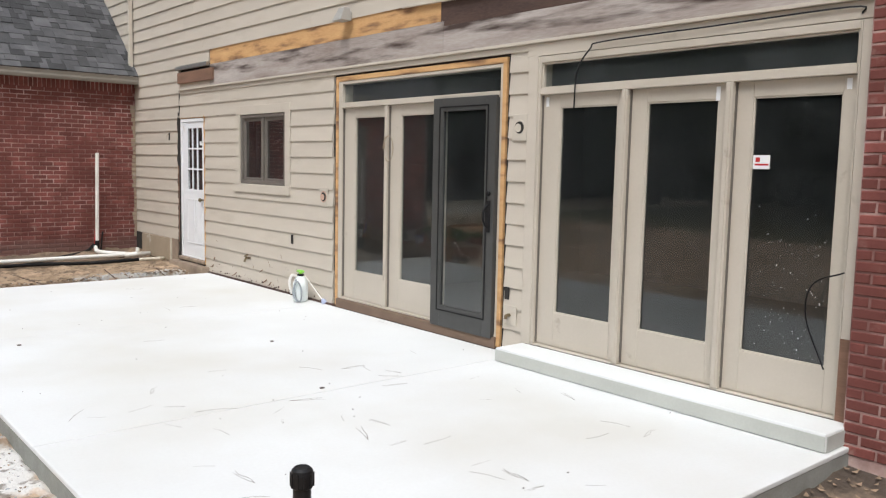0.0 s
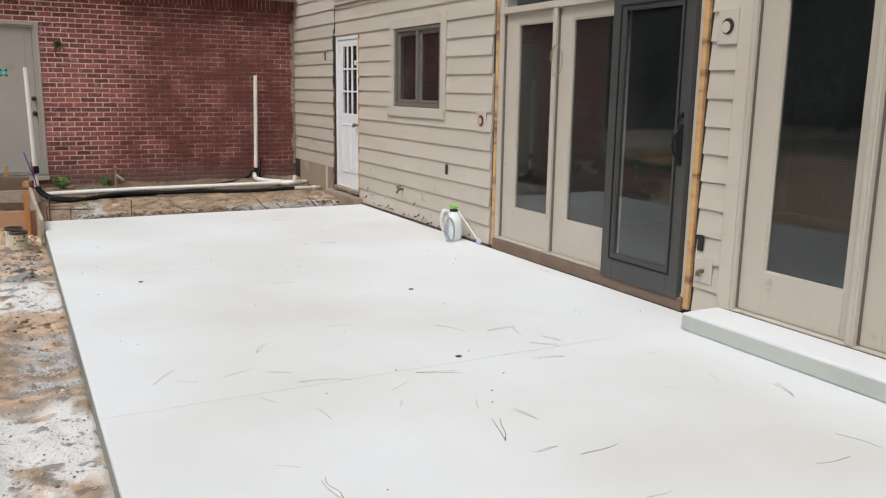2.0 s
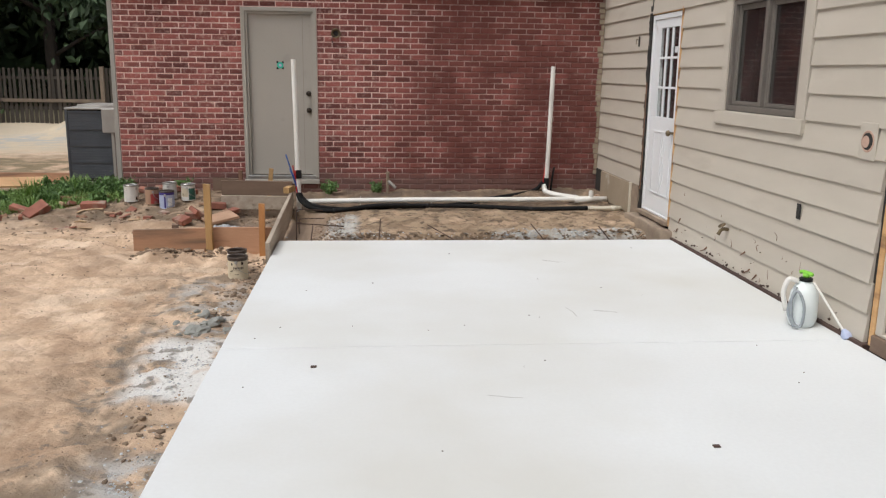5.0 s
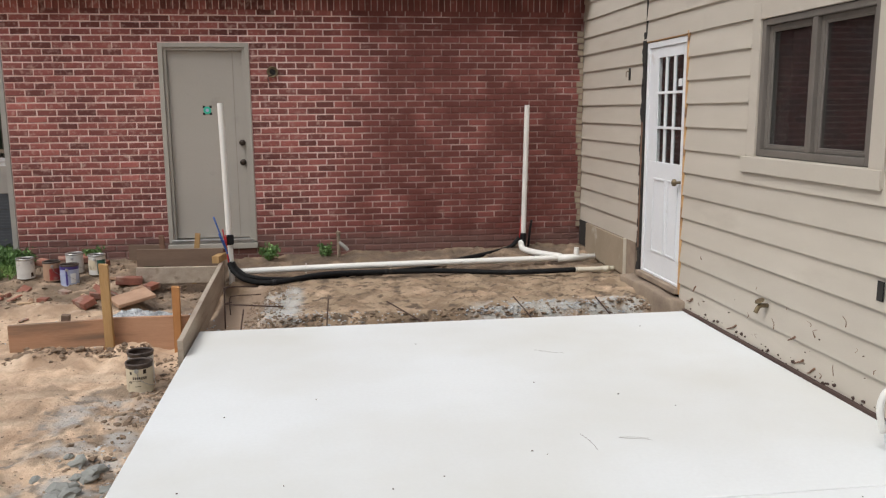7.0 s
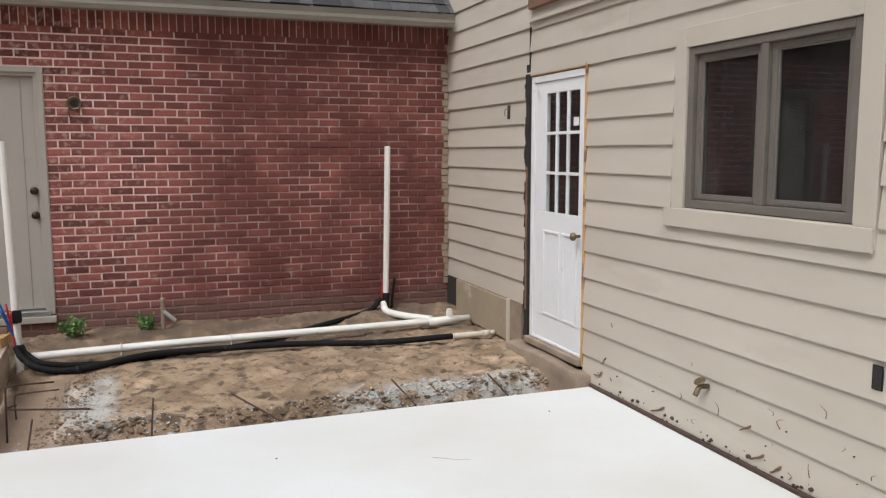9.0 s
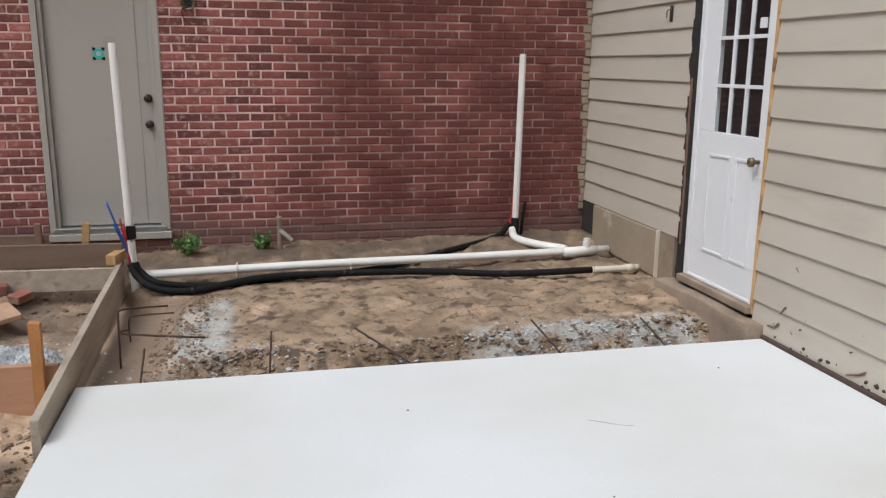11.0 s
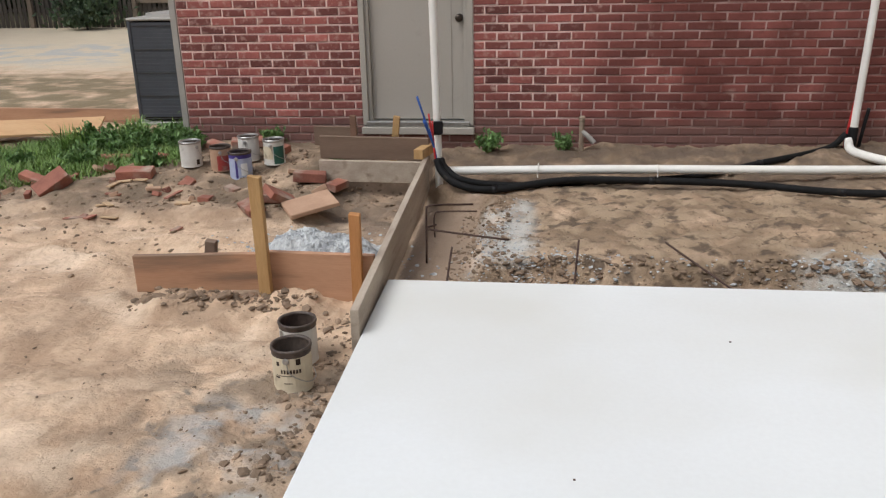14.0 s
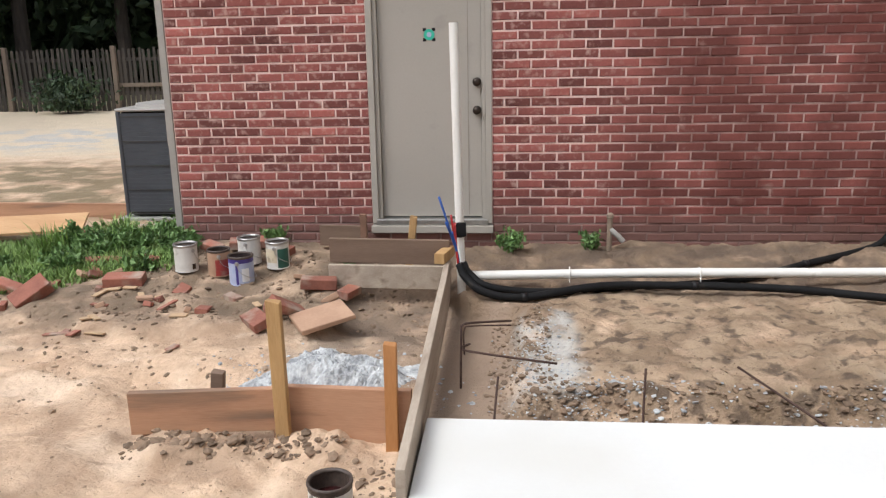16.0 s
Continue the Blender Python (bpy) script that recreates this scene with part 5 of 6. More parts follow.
# ---- paint cans ----
def paint_can(x, y, s, turn, body, label, fill, extra):
    z = earth(x, y) - 0.004
    c = empty("paint_can", pose(x, y, z, 0, 0, turn) @ Matrix.Scale(s, 4), label, "paint can", "discarded paint cans")
    can = part("can_body", lathe([(0.078, 0.0), (0.083, 0.003), (0.083, 0.010), (0.0815, 0.014), (0.0815, 0.182), (0.084, 0.186), (0.084, 0.192)], 32, False), body, c, smooth=False)
    part("rim", lathe([(0.084, 0.182), (0.0865, 0.19), (0.085, 0.199), (0.079, 0.199), (0.072, 0.193), (0.074, 0.186)], 32, False), M_CANRIM if fill is not M_WHITE else M_CANMETAL, c, smooth=True)
    part("inside", lathe([(0.0775, 0.188), (0.0775, 0.12), (0.001, 0.118)], 32, False), M_CANRIM, c, "dark dried paint inside")
    part("bottom", lathe([(0.0775, 0.0), (0.0775, 0.003)], 32), M_CANMETAL, c)
    part("contents", lathe([(0.0772, 0.10), (0.0772, 0.15 if fill is M_WHITE else 0.125)], 32), fill, c)
    bail = [(0.0, -0.086, 0.155), (0.02, -0.09, 0.10), (0.075, -0.055, 0.055), (0.093, 0.0, 0.045), (0.075, 0.055, 0.055), (0.02, 0.09, 0.10), (0.0, 0.086, 0.155)]
    part("bail_handle", tube(bail, 0.0022, 6), M_CANMETAL, c, "thin wire handle")
    for sy in (-1, 1):
        part("ear", move(lathe([(0.014, 0), (0.014, 0.004), (0.006, 0.007)], 14), pose(0, sy * 0.0815, 0.155, -sy * 90)), M_CANMETAL, can)
    for a0, a1, z0, z1, mm, nm in extra:
        bm = bmesh.new()
        n = max(2, int(abs(a1 - a0) / 8))
        lo, hi = [], []
        for i in range(n + 1):
            a = radians(a0 + (a1 - a0) * i / n)
            lo.append(bm.verts.new((0.0823 * math.cos(a), 0.0823 * math.sin(a), z0)))
            hi.append(bm.verts.new((0.0823 * math.cos(a), 0.0823 * math.sin(a), z1)))
        for i in range(n):
            bm.faces.new((lo[i], lo[i + 1], hi[i + 1], hi[i]))
        part(nm, bm, mm, can)
    return c


word = [(-108 + 9 * i, -102 + 9 * i, 0.098, 0.116, M_INK, "letter_bar") for i in range(7)]
paint_can(1.11, 9.60, 1.0, 0, M_CANC, "cream labelled paint can with a dark crusted rim, half full", M_ACTRIM, word + [(-125, -70, 0.086, 0.089, M_INK, "printed_line"), (-100, -75, 0.052, 0.056, M_INK, "printed_line"), (-62, -48, 0.135, 0.162, M_KNOB, "round_seal"), (-122, -112, 0.13, 0.15, M_INK, "small_mark"), (-130, -112, 0.075, 0.083, M_INK, "ribbon_mark"), (0, 359, 0.166, 0.186, M_CANRIM, "paint_drips")])
paint_can(1.07, 9.83, 1.0, 140, M_CANW, "pale paint can with dark maroon paint inside", M_MAROON, [(0, 359, 0.17, 0.186, M_CANRIM, "paint_drips")])
paint_can(-0.60, 12.66, 1.0, 60, M_CANW, "white paint can with dark drips", M_WHITE, [(-100, -80, 0.02, 0.06, M_KNOB, "dark_mark")])
paint_can(-0.36, 12.66, 0.97, 20, M_PAVER, "rust-brown paint can with a red label", M_CANRIM, [(-110, -25, 0.01, 0.13, M_CRED, "red_label")])
paint_can(-0.17, 12.57, 1.05, 0, M_LABELBLUE, "pale blue labelled paint can with purple drips", M_PURPLE, [(-180, 179, 0.155, 0.186, M_PURPLE, "purple_band"), (-98, -86, 0.0, 0.155, M_PURPLE, "purple_drip"), (-70, -35, 0.03, 0.12, M_WHITE, "white_label")])
paint_can(0.04, 12.76, 1.0, 0, M_CANW, "white and dark green paint can", M_WHITE, [(-75, -10, 0.01, 0.15, M_CGREEN, "green_label"), (-150, -80, 0.05, 0.15, M_CANC, "cream_label")])
paint_can(-0.20, 12.86, 1.0, 0, M_CANW, "white paint can standing behind the others", M_WHITE, [(-130, -90, 0.03, 0.1, M_LABELBLUE, "blue_label")])


# ---- loose bricks, pavers, splinters, rubble ----
def loose_brick(x, y, turn, tx, ty, size=(0.19, 0.09, 0.057), material=None, label="loose red brick lying in the soil", cat="brick", name="loose_brick", lift=0.02):
    a, b, c = size
    bm = bx(-a / 2, a / 2, -b / 2, b / 2, -c / 2, c / 2, 0.006)
    for v in bm.verts:
        v.co += noise.noise_vector(v.co * 25 + Vector((x, y, 0))) * 0.005
    ob = part(name, bm, material or M_OLDBRICK)
    ob.matrix_basis = pose(x, y, earth(x, y) + lift, tx, ty, turn)
    tagged(ob, label, cat, "loose bricks" if cat == "brick" else "")


loose_brick(0.57, 11.84, 30, 6, -9, (0.34, 0.27, 0.03), M_PAVER, "flat tan paver tilted on the rubble", "paver", "paver", 0.05)
loose_brick(0.34, 11.95, 60, 25, 30, (0.28, 0.13, 0.05), None, "tilted red brick leaning on the paver", "brick", "loose_brick", 0.06)
loose_brick(0.16, 11.83, -52, 20, 0, (0.24, 0.12, 0.06), lift=0.05)
loose_brick(0.25, 12.02, 20, 0, 8, lift=0.03)
loose_brick(0.42, 12.40, 12, 0, 5, (0.24, 0.11, 0.07), lift=0.05)
loose_brick(0.62, 12.42, 70, 10, 0, lift=0.06)
loose_brick(-0.98, 12.47, 8, 6, 0, (0.27, 0.13, 0.07), lift=0.04)
loose_brick(-1.52, 12.22, 40, 22, -30, (0.26, 0.15, 0.09), lift=0.05)
loose_brick(-1.78, 12.38, -10, 10, 15, lift=0.04)
loose_brick(-1.02, 12.95, -5, 4, 4, lift=0.03)
loose_brick(-0.28, 13.12, 15, 6, 0, (0.3, 0.14, 0.06), lift=0.04)
loose_brick(0.0, 13.0, -25, 6, 6, lift=0.04)
loose_brick(-0.55, 13.05, -30, 6, 6, lift=0.03)
loose_brick(-1.35, 13.0, 30, 0, 5, (0.35, 0.12, 0.05), lift=0.03)
loose_brick(-1.9, 11.95, 75, 12, 8, (0.2, 0.12, 0.08), lift=0.03)
rk = random.Random(33)
for i in range(34):
    x, y, L = rk.uniform(-1.9, 0.75), rk.gauss(12.45, 0.28), rk.uniform(0.05, 0.13)
    if -0.75 < x < 0.2 and 12.4 < y < 13 or y > 13.1 or y < 11.9:
        continue
    loose_brick(x, y, rk.uniform(0, 180), rk.uniform(-25, 25), rk.uniform(-25, 25), (L, L * rk.uniform(0.5, 0.9), rk.uniform(0.025, 0.05)), None if i % 3 else M_PAVER, "broken piece of red brick in the soil", lift=0.012)
rr = random.Random(12)
for i in range(16):
    x, y = rr.uniform(-1.1, 0.1), rr.uniform(11.5, 12.45)
    L = rr.uniform(0.07, 0.2)
    bm = bx(-L / 2, L / 2, -0.02, 0.02, -0.005, 0.005, 0.002)
    ob = part("wood_splinter", bm, M_SPLINT if i % 3 else M_OLDBRICK)
    ob.matrix_basis = pose(x, y, earth(x, y) + 0.012, rr.uniform(-10, 10), rr.uniform(-8, 8), rr.uniform(0, 180))
    tagged(ob, "broken splinter of pale wood on the sand" if i % 3 else "thin chip of red brick on the sand", "debris", "debris")


def scatter(name, material, label, cat, spots, seed, sub=1):
    """Many small clods in one mesh: spots of (x, y, radius, flatness)."""
    r = random.Random(seed)
    protos = [mesh_of("clod", rock_bm(1.0, seed + i, 0.45, sub), material) for i in range(7)]
    out = ([], [])
    for x, y, s in spots:
        add_geometry(out, protos[r.randrange(7)], pose(x, y, earth(x, y) + s * 0.08, r.uniform(-25, 25), r.uniform(-25, 25), r.uniform(0, 360)) @ Matrix.Scale(s * 0.75, 4))
    tagged(joined(name, out, material), label, cat, kind="stuff")


spots = []
for i in range(800):
    x = rr.uniform(1.78, 5.05)
    e = 10.83 - 0.08 * noise.noise(Vector((x * 2.3, 10.8 * 2.3, 1.0)))
    spots.append((x, e + rr.gauss(0, 0.06), abs(rr.gauss(0, 0.010)) + 0.004))
for i in range(500):
    spots.append((rr.uniform(1.6, 1.95), rr.uniform(10.8, 12.1), abs(rr.gauss(0, 0.011)) + 0.004))
for i in range(700):
    spots.append((rr.uniform(1.8, 5.0), 10.95 + abs(rr.gauss(0, 0.6)), abs(rr.gauss(0, 0.006)) + 0.003))
for i in range(150):
    x = rr.uniform(1.75, 5.05)
    spots.append((x, 10.86 - 0.08 * noise.noise(Vector((x * 2.3, 10.8 * 2.3, 1.0))) + rr.gauss(0, 0.035), rr.uniform(0.018, 0.042)))
scatter("soil_clods", M_DAMPCLOD, "brown soil clods along the broken edge of the mound", "soil", spots, 3)
spots = [(rr.gauss(1.88, 0.10), rr.gauss(11.25, 0.32), abs(rr.gauss(0, 0.006)) + 0.002) for i in range(900)]
spots += [(rr.gauss(2.15, 0.2), rr.gauss(10.88, 0.05), abs(rr.gauss(0, 0.007)) + 0.002) for i in range(450)]
spots += [(rr.gauss(4.2, 0.4), rr.gauss(10.86, 0.08), abs(rr.gauss(0, 0.008)) + 0.002) for i in range(1300)]
spots += [(rr.uniform(2.0, 5.0), rr.gauss(10.82, 0.06), abs(rr.gauss(0, 0.010)) + 0.004) for i in range(350)]
scatter("concrete_crumbs", M_RUBBLE, "pale grey concrete crumbs along the mound", "rubble", spots, 4)
spots = []
for cx, cy, n, sx, sy in ((1.0, 4.1, 260, 0.2, 0.6), (1.2, 5.7, 900, 0.09, 0.35), (1.15, 7.2, 160, 0.12, 0.3), (1.15, 8.4, 140, 0.1, 0.3), (1.15, 7.6, 120, 0.1, 0.3)):
    spots += [(min(1.335, rr.gauss(cx, sx)), rr.gauss(cy, sy), abs(rr.gauss(0, 0.006)) + 0.002) for i in range(n)]
scatter("cement_spill", M_RUBBLE, "pale cement crumbs spilled beside the slab", "rubble", spots, 6)
spots = []
for i in range(2400):
    x = 1.33 - abs(rr.gauss(0, 0.45)) if i % 2 else rr.uniform(-2.8, 1.3)
    spots.append((x, rr.uniform(2.0, 10.2), abs(rr.gauss(0, 0.005)) + 0.002))
for i in range(500):
    spots.append((rr.uniform(-2.6, 1.2), rr.uniform(10.6, 13.1), abs(rr.gauss(0, 0.013)) + 0.004))
scatter("yard_clods", M_CLOD, "small soil clods scattered over the sandy yard", "soil", spots, 8)
spots = [(1.33 - abs(rr.gauss(0, 0.6)), rr.uniform(1.8, 10.0), abs(rr.gauss(0, 0.005)) + 0.002) for i in range(800)]
spots += [(rr.uniform(-1.8, 1.2), rr.uniform(8.5, 11.9), abs(rr.gauss(0, 0.008)) + 0.003) for i in range(260)]
spots += [(rr.gauss(1.15, 0.10), rr.gauss(y0, 0.16), abs(rr.gauss(0, 0.014)) + 0.004) for y0 in (6.5, 8.5) for i in range(60)]
spots = [(min(x, 1.33), y, r) for x, y, r in spots]
scatter("earth_chips", M_DAMPCLOD, "dark chips of earth strewn over the yard", "soil", spots, 17)
spots = [(rr.uniform(0.02, 1.0), 10.33 + rr.gauss(0, 0.05), abs(rr.gauss(0, 0.016)) + 0.005) for i in range(260)]
spots += [(rr.gauss(0.45, 0.08), 10.33 + rr.gauss(0, 0.03), rr.uniform(0.03, 0.05)) for i in range(16)]
spots += [(1.28 - abs(rr.gauss(0, 0.12)), rr.uniform(8.9, 10.3), abs(rr.gauss(0, 0.014)) + 0.004) for i in range(260)]
spots += [(rr.uniform(-1.2, 1.2), rr.uniform(11.85, 13.1), abs(rr.gauss(0, 0.014)) + 0.004) for i in range(700)]
scatter("damp_clods", M_DAMPCLOD, "dark damp soil clods along the forms", "soil", spots, 15)
# grey rubble heap behind the form board
bm = bmesh.new()
bmesh.ops.create_grid(bm, x_segments=130, y_segments=90, size=0.5)
for v in bm.verts:
    x, y = v.co.x * 1.05, v.co.y * 0.62
    d = math.hypot(x / 0.50, y / 0.30)
    h = 0.15 * smooth(1.0, 0.15, d + 0.25 * noise.noise(Vector((x * 5, y * 5, 0))))
    h += (0.022 * noise.fractal(Vector((x * 14, y * 14, 2)), 0.8, 2.0, 4) - 0.014 * abs(noise.noise(Vector((x * 26, y * 26, 0)))) - 0.015 * abs(noise.noise(Vector((x * 60, y * 60, 0))))) * smooth(1.1, 0.7, d)
    v.co = Vector((x, y, h - 0.03))
ob = part("rubble_heap", bm, M_RUBBLE)
ob.matrix_basis = pose(0.77, 11.13, -0.105)
tagged(ob, "low heap of pale grey crumbled concrete", "rubble", kind="stuff")
spots = [(rr.gauss(0.77, 0.34), rr.gauss(11.1, 0.2), abs(rr.gauss(0, 0.010)) + 0.003) for i in range(520)]
scatter("heap_crumbs", M_RUBBLE, "concrete crumbs round the heap", "rubble", spots, 11)

# ---- garden sprayer by the siding ----
spr = empty("garden_sprayer", pose(5.02, 7.66, 0.0, 0, 0, 15), "white plastic garden sprayer with lime green pump top", "sprayer")
tank = lathe([(0.075, 0), (0.085, 0.01), (0.10, 0.05), (0.098, 0.17), (0.09, 0.23), (0.07, 0.27), (0.04, 0.295), (0.035, 0.31)], 28)
move(tank, Matrix.Diagonal((1.0, 0.8, 1, 1)))
part("tank", tank, M_SPRAY, spr, smooth=True)
part("collar", move(lathe([(0.040, 0.298), (0.042, 0.30), (0.042, 0.316), (0.03, 0.322)], 20), pose(0, 0, 0)), M_BLACK, spr)
part("pump_handle", tube([(0, -0.05, 0.345), (0, -0.03, 0.352), (0, 0.03, 0.352), (0, 0.05, 0.345)], 0.013, 10, tube([(0, 0, 0.32), (0, 0, 0.35)], 0.022, 12)), M_LIME, spr, "lime green handle", True)
part("grip", tube([(-0.06, 0.0, 0.30), (-0.11, 0.03, 0.31), (-0.125, 0.05, 0.22), (-0.10, 0.04, 0.10)], 0.016, 10), M_PVC, spr, smooth=True)
part("hose", tube([(-0.09, -0.02, 0.27), (-0.13, -0.03, 0.18), (-0.12, -0.05, 0.05), (-0.09, -0.09, 0.03), (-0.08, -0.09, 0.16), (-0.11, -0.05, 0.25), (-0.13, -0.01, 0.12), (-0.12, -0.06, 0.02)], 0.010, 8), M_HOSE, spr, "coiled clear grey hose", True)
wand = part("wand", tube([(0.02, -0.05, 0.30), (0.06, -0.29, 0.04)], 0.007, 8, None, 1), M_PVC, spr)
part("nozzle", move(lathe([(0.012, 0), (0.03, 0.03), (0.034, 0.06), (0.03, 0.062)], 14), pose(0.06, -0.285, 0.055, 150, 0, 20)), M_LABELBLUE, wand)

# ---- black riser at the slab's front edge ----
br = empty("black_riser", pose(1.392, 1.458, -0.115), "black plastic pipe riser with a ribbed cap", "pipe")
part("pipe_body", lathe([(0.026, 0), (0.026, 0.83)], 24), M_BLACK, br)
cap = part("cap", lathe([(0.026, 0.80), (0.031, 0.805), (0.033, 0.84), (0.030, 0.855), (0.022, 0.862), (0.020, 0.858), (0.004, 0.858)], 24), M_BLACK, br)
for i in range(10):
    a = i * 36
    part("rib", move(bx(0.030, 0.035, -0.003, 0.003, 0.806, 0.848, 0.001), pose(0, 0, 0, 0, 0, a)), M_BLACK, cap)

# dead leaves on the dark soil at the brick pier
rl = random.Random(61)
vs, fs = [], []
for i in range(420):
    x, y, a, L = rl.uniform(3.2, 5.08), rl.uniform(0.2, 1.47), rl.uniform(0, 6.28), rl.uniform(0.012, 0.035)
    z, k = earth(x, y) + rl.uniform(0.004, 0.014), len(vs)
    for u, v, w_ in ((-1, 0, 0.2), (0, -0.45, -0.1), (1, 0, 0.25), (0, 0.45, -0.1)):
        vs.append((x + L * (u * math.cos(a) - v * math.sin(a)), y + L * (u * math.sin(a) + v * math.cos(a)), z + L * w_ * rl.uniform(0.5, 1.5)))
    fs.append((k, k + 1, k + 2, k + 3))
tagged(joined("leaf_litter", (vs, fs), M_CLOD), "dry brown leaf litter on dark soil", "leaf litter", kind="stuff")

# ---- pine needles and specks on the slab ----
needles = []
for s in range(5):
    r = random.Random(s)
    c = [(-0.5, 0, 0.0), (-0.15, r.uniform(-0.06, 0.06), 0.012), (0.2, r.uniform(-0.08, 0.08), 0.01), (0.5, 0, 0)]
    bm = tube(c, 0.008, 5, None, 4, 0.6)
    if s % 2:
        tube([(-0.5, 0, 0.01), (0.0, r.uniform(0.05, 0.12), 0.015), (0.42, r.uniform(0.08, 0.2), 0.01)], 0.007, 5, bm, 4, 0.6)
    needles.append(mesh_of("pine_needle", bm, M_NEEDLE))
SPOTS = [(1.72, 4.75, 53, 0.23), (2.31, 5.02, 55, 0.18), (2.46, 4.34, -18, 0.27), (3.05, 4.2, -27, 0.24), (2.78, 4.11, 37, 0.15), (3.51, 4.91, -62, 0.23), (3.8, 4.76, -3, 0.21), (3.88, 4.7, 69, 0.22), (3.87, 4.37, -48, 0.18), (2.9, 6.56, -13, 0.18), (5.06, 6.11, 82, 0.2), (2.09, 3.21, 90, 0.21), (1.98, 2.95, -25, 0.2), (2.97, 3.41, 64, 0.25), (3.24, 3.05, 5, 0.22), (3.09, 2.47, -70, 0.2), (3.22, 2.39, 86, 0.2), (4.33, 2.61, -76, 0.2), (4.57, 3.2, 64, 0.2), (3.79, 9.53, -29, 0.2), (3.58, 8.01, -83, 0.2), (3.82, 8.01, -22, 0.16)]
rn = random.Random(21)
more = [(rn.uniform(1.6, 4.75), rn.uniform(1.8, 5.3), rn.uniform(0, 180), rn.uniform(0.08, 0.2)) for i in range(26)]
for i, (x, y, a, L) in enumerate(SPOTS + more):
    ob = new("pine_needle", needles[i % 5])
    ob.matrix_basis = pose(x, y, 0.0018, 0, 0, a) @ Matrix.Diagonal((L, L, 0.4 * L, 1))
    tagged(ob, "dry brown pine needle lying on the concrete", "pine needle", "pine needles on the slab")
bm = bmesh.new()
for i in range(40):
    x, y, r = rn.uniform(1.5, 5.0), rn.uniform(1.7, 10.2), rn.uniform(0.002, 0.0045)
    box(bm, x - r, x + r, y - r * 0.7, y + r * 0.7, 0.0005, 0.004)
for x, y in ((3.283, 4.391), (3.729, 5.954), (1.918, 7.023)):
    box(bm, x - 0.016, x + 0.016, y - 0.012, y + 0.012, 0.0005, 0.008, 0.003)
tagged(part("bark_specks", bm, M_DARKROT), "tiny dark bark specks on the concrete", "debris", kind="stuff")

# ---- air conditioner beside the garage ----
AX0, AX1, AY0, AY1, AZ0, AZ1 = -1.98, -1.18, 14.62, 15.42, 0.0, 1.03
ac = empty("air_conditioner", pose(0, 0, 0), "charcoal outdoor air conditioner unit with a pale grey top", "air conditioner")
part("base_pad", bx(AX0 - 0.06, AX1 + 0.06, AY0 - 0.06, AY1 + 0.06, -0.12, 0.0, 0.01), M_SLABSIDE, ac, "concrete pad")
# near-black box gives the shade behind the louvres
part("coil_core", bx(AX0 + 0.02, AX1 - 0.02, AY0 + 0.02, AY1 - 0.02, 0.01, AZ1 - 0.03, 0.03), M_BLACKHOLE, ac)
for i in range(26):
    z = 0.05 + i * 0.036
    part("louvre", bx(AX0, AX1 - 0.165, AY0, AY0 + 0.016, z, z + 0.0354, 0.0015), M_ACBODY, ac)
for i in range(5):
    z = 0.03 + i * 0.23
    part("guard_band", bx(AX0 - 0.003, AX1 - 0.163, AY0 - 0.006, AY0 - 0.001, z, z + 0.008), M_DARKFRAME, ac)
part("corner_post", bx(AX0 - 0.006, AX0 + 0.03, AY0 - 0.008, AY0 + 0.03, 0.0, AZ1 - 0.03, 0.008), M_ACBODY, ac)
part("service_panel", bx(AX1 - 0.16, AX1 + 0.005, AY0 - 0.008, AY0 + 0.04, 0.0, AZ1 - 0.03, 0.008), M_ACTRIM, ac, "pale grey service panel")
top = part("top_cover", bx(AX0 - 0.012, AX1 + 0.012, AY0 - 0.012, AY1 + 0.012, AZ1 - 0.029, AZ1, 0.012), M_ACTRIM, ac, "pale grey top")
part("fan_guard", move(lathe([(0.36, 0), (0.35, 0.03), (0.2, 0.045), (0.02, 0.05)], 28), pose((AX0 + AX1) / 2, (AY0 + AY1) / 2, AZ1)), M_ACTRIM, top)
db = empty("disconnect_box", pose(-1.33, 14.52, 0.69), "small grey electrical disconnect box beside the unit", "electrical box")
part("box_body", bx(-0.13, 0.13, -0.02, 0.07, 0.0, 0.33, 0.01), M_ACTRIM, db)
part("box_post", bx(-0.02, 0.02, 0.0, 0.03, -0.78, 0.0), M_ACTRIM, db)

# planks and boards in the grass
ob = part("plywood_sheet", bx(-0.75, 0.75, -0.24, 0.24, -0.012, 0.012, 0.003), M_PLY)
ob.matrix_basis = pose(-2.80, 13.80, 0.09, 7, 1, 20)
tagged(ob, "pale orange plywood sheet lying on the ground", "plywood")
board("edging_board", -5.2, 14.86, -2.02, 14.74, 0.11, 0.11, 0.22, 0.04, M_CEDAR, "long reddish board on edge beyond the grass")
board("edging_board", -2.0, 14.32, -1.1, 14.42, -0.02, -0.01, 0.09, 0.06, M_GREYWOOD, "weathered board lying near the unit")

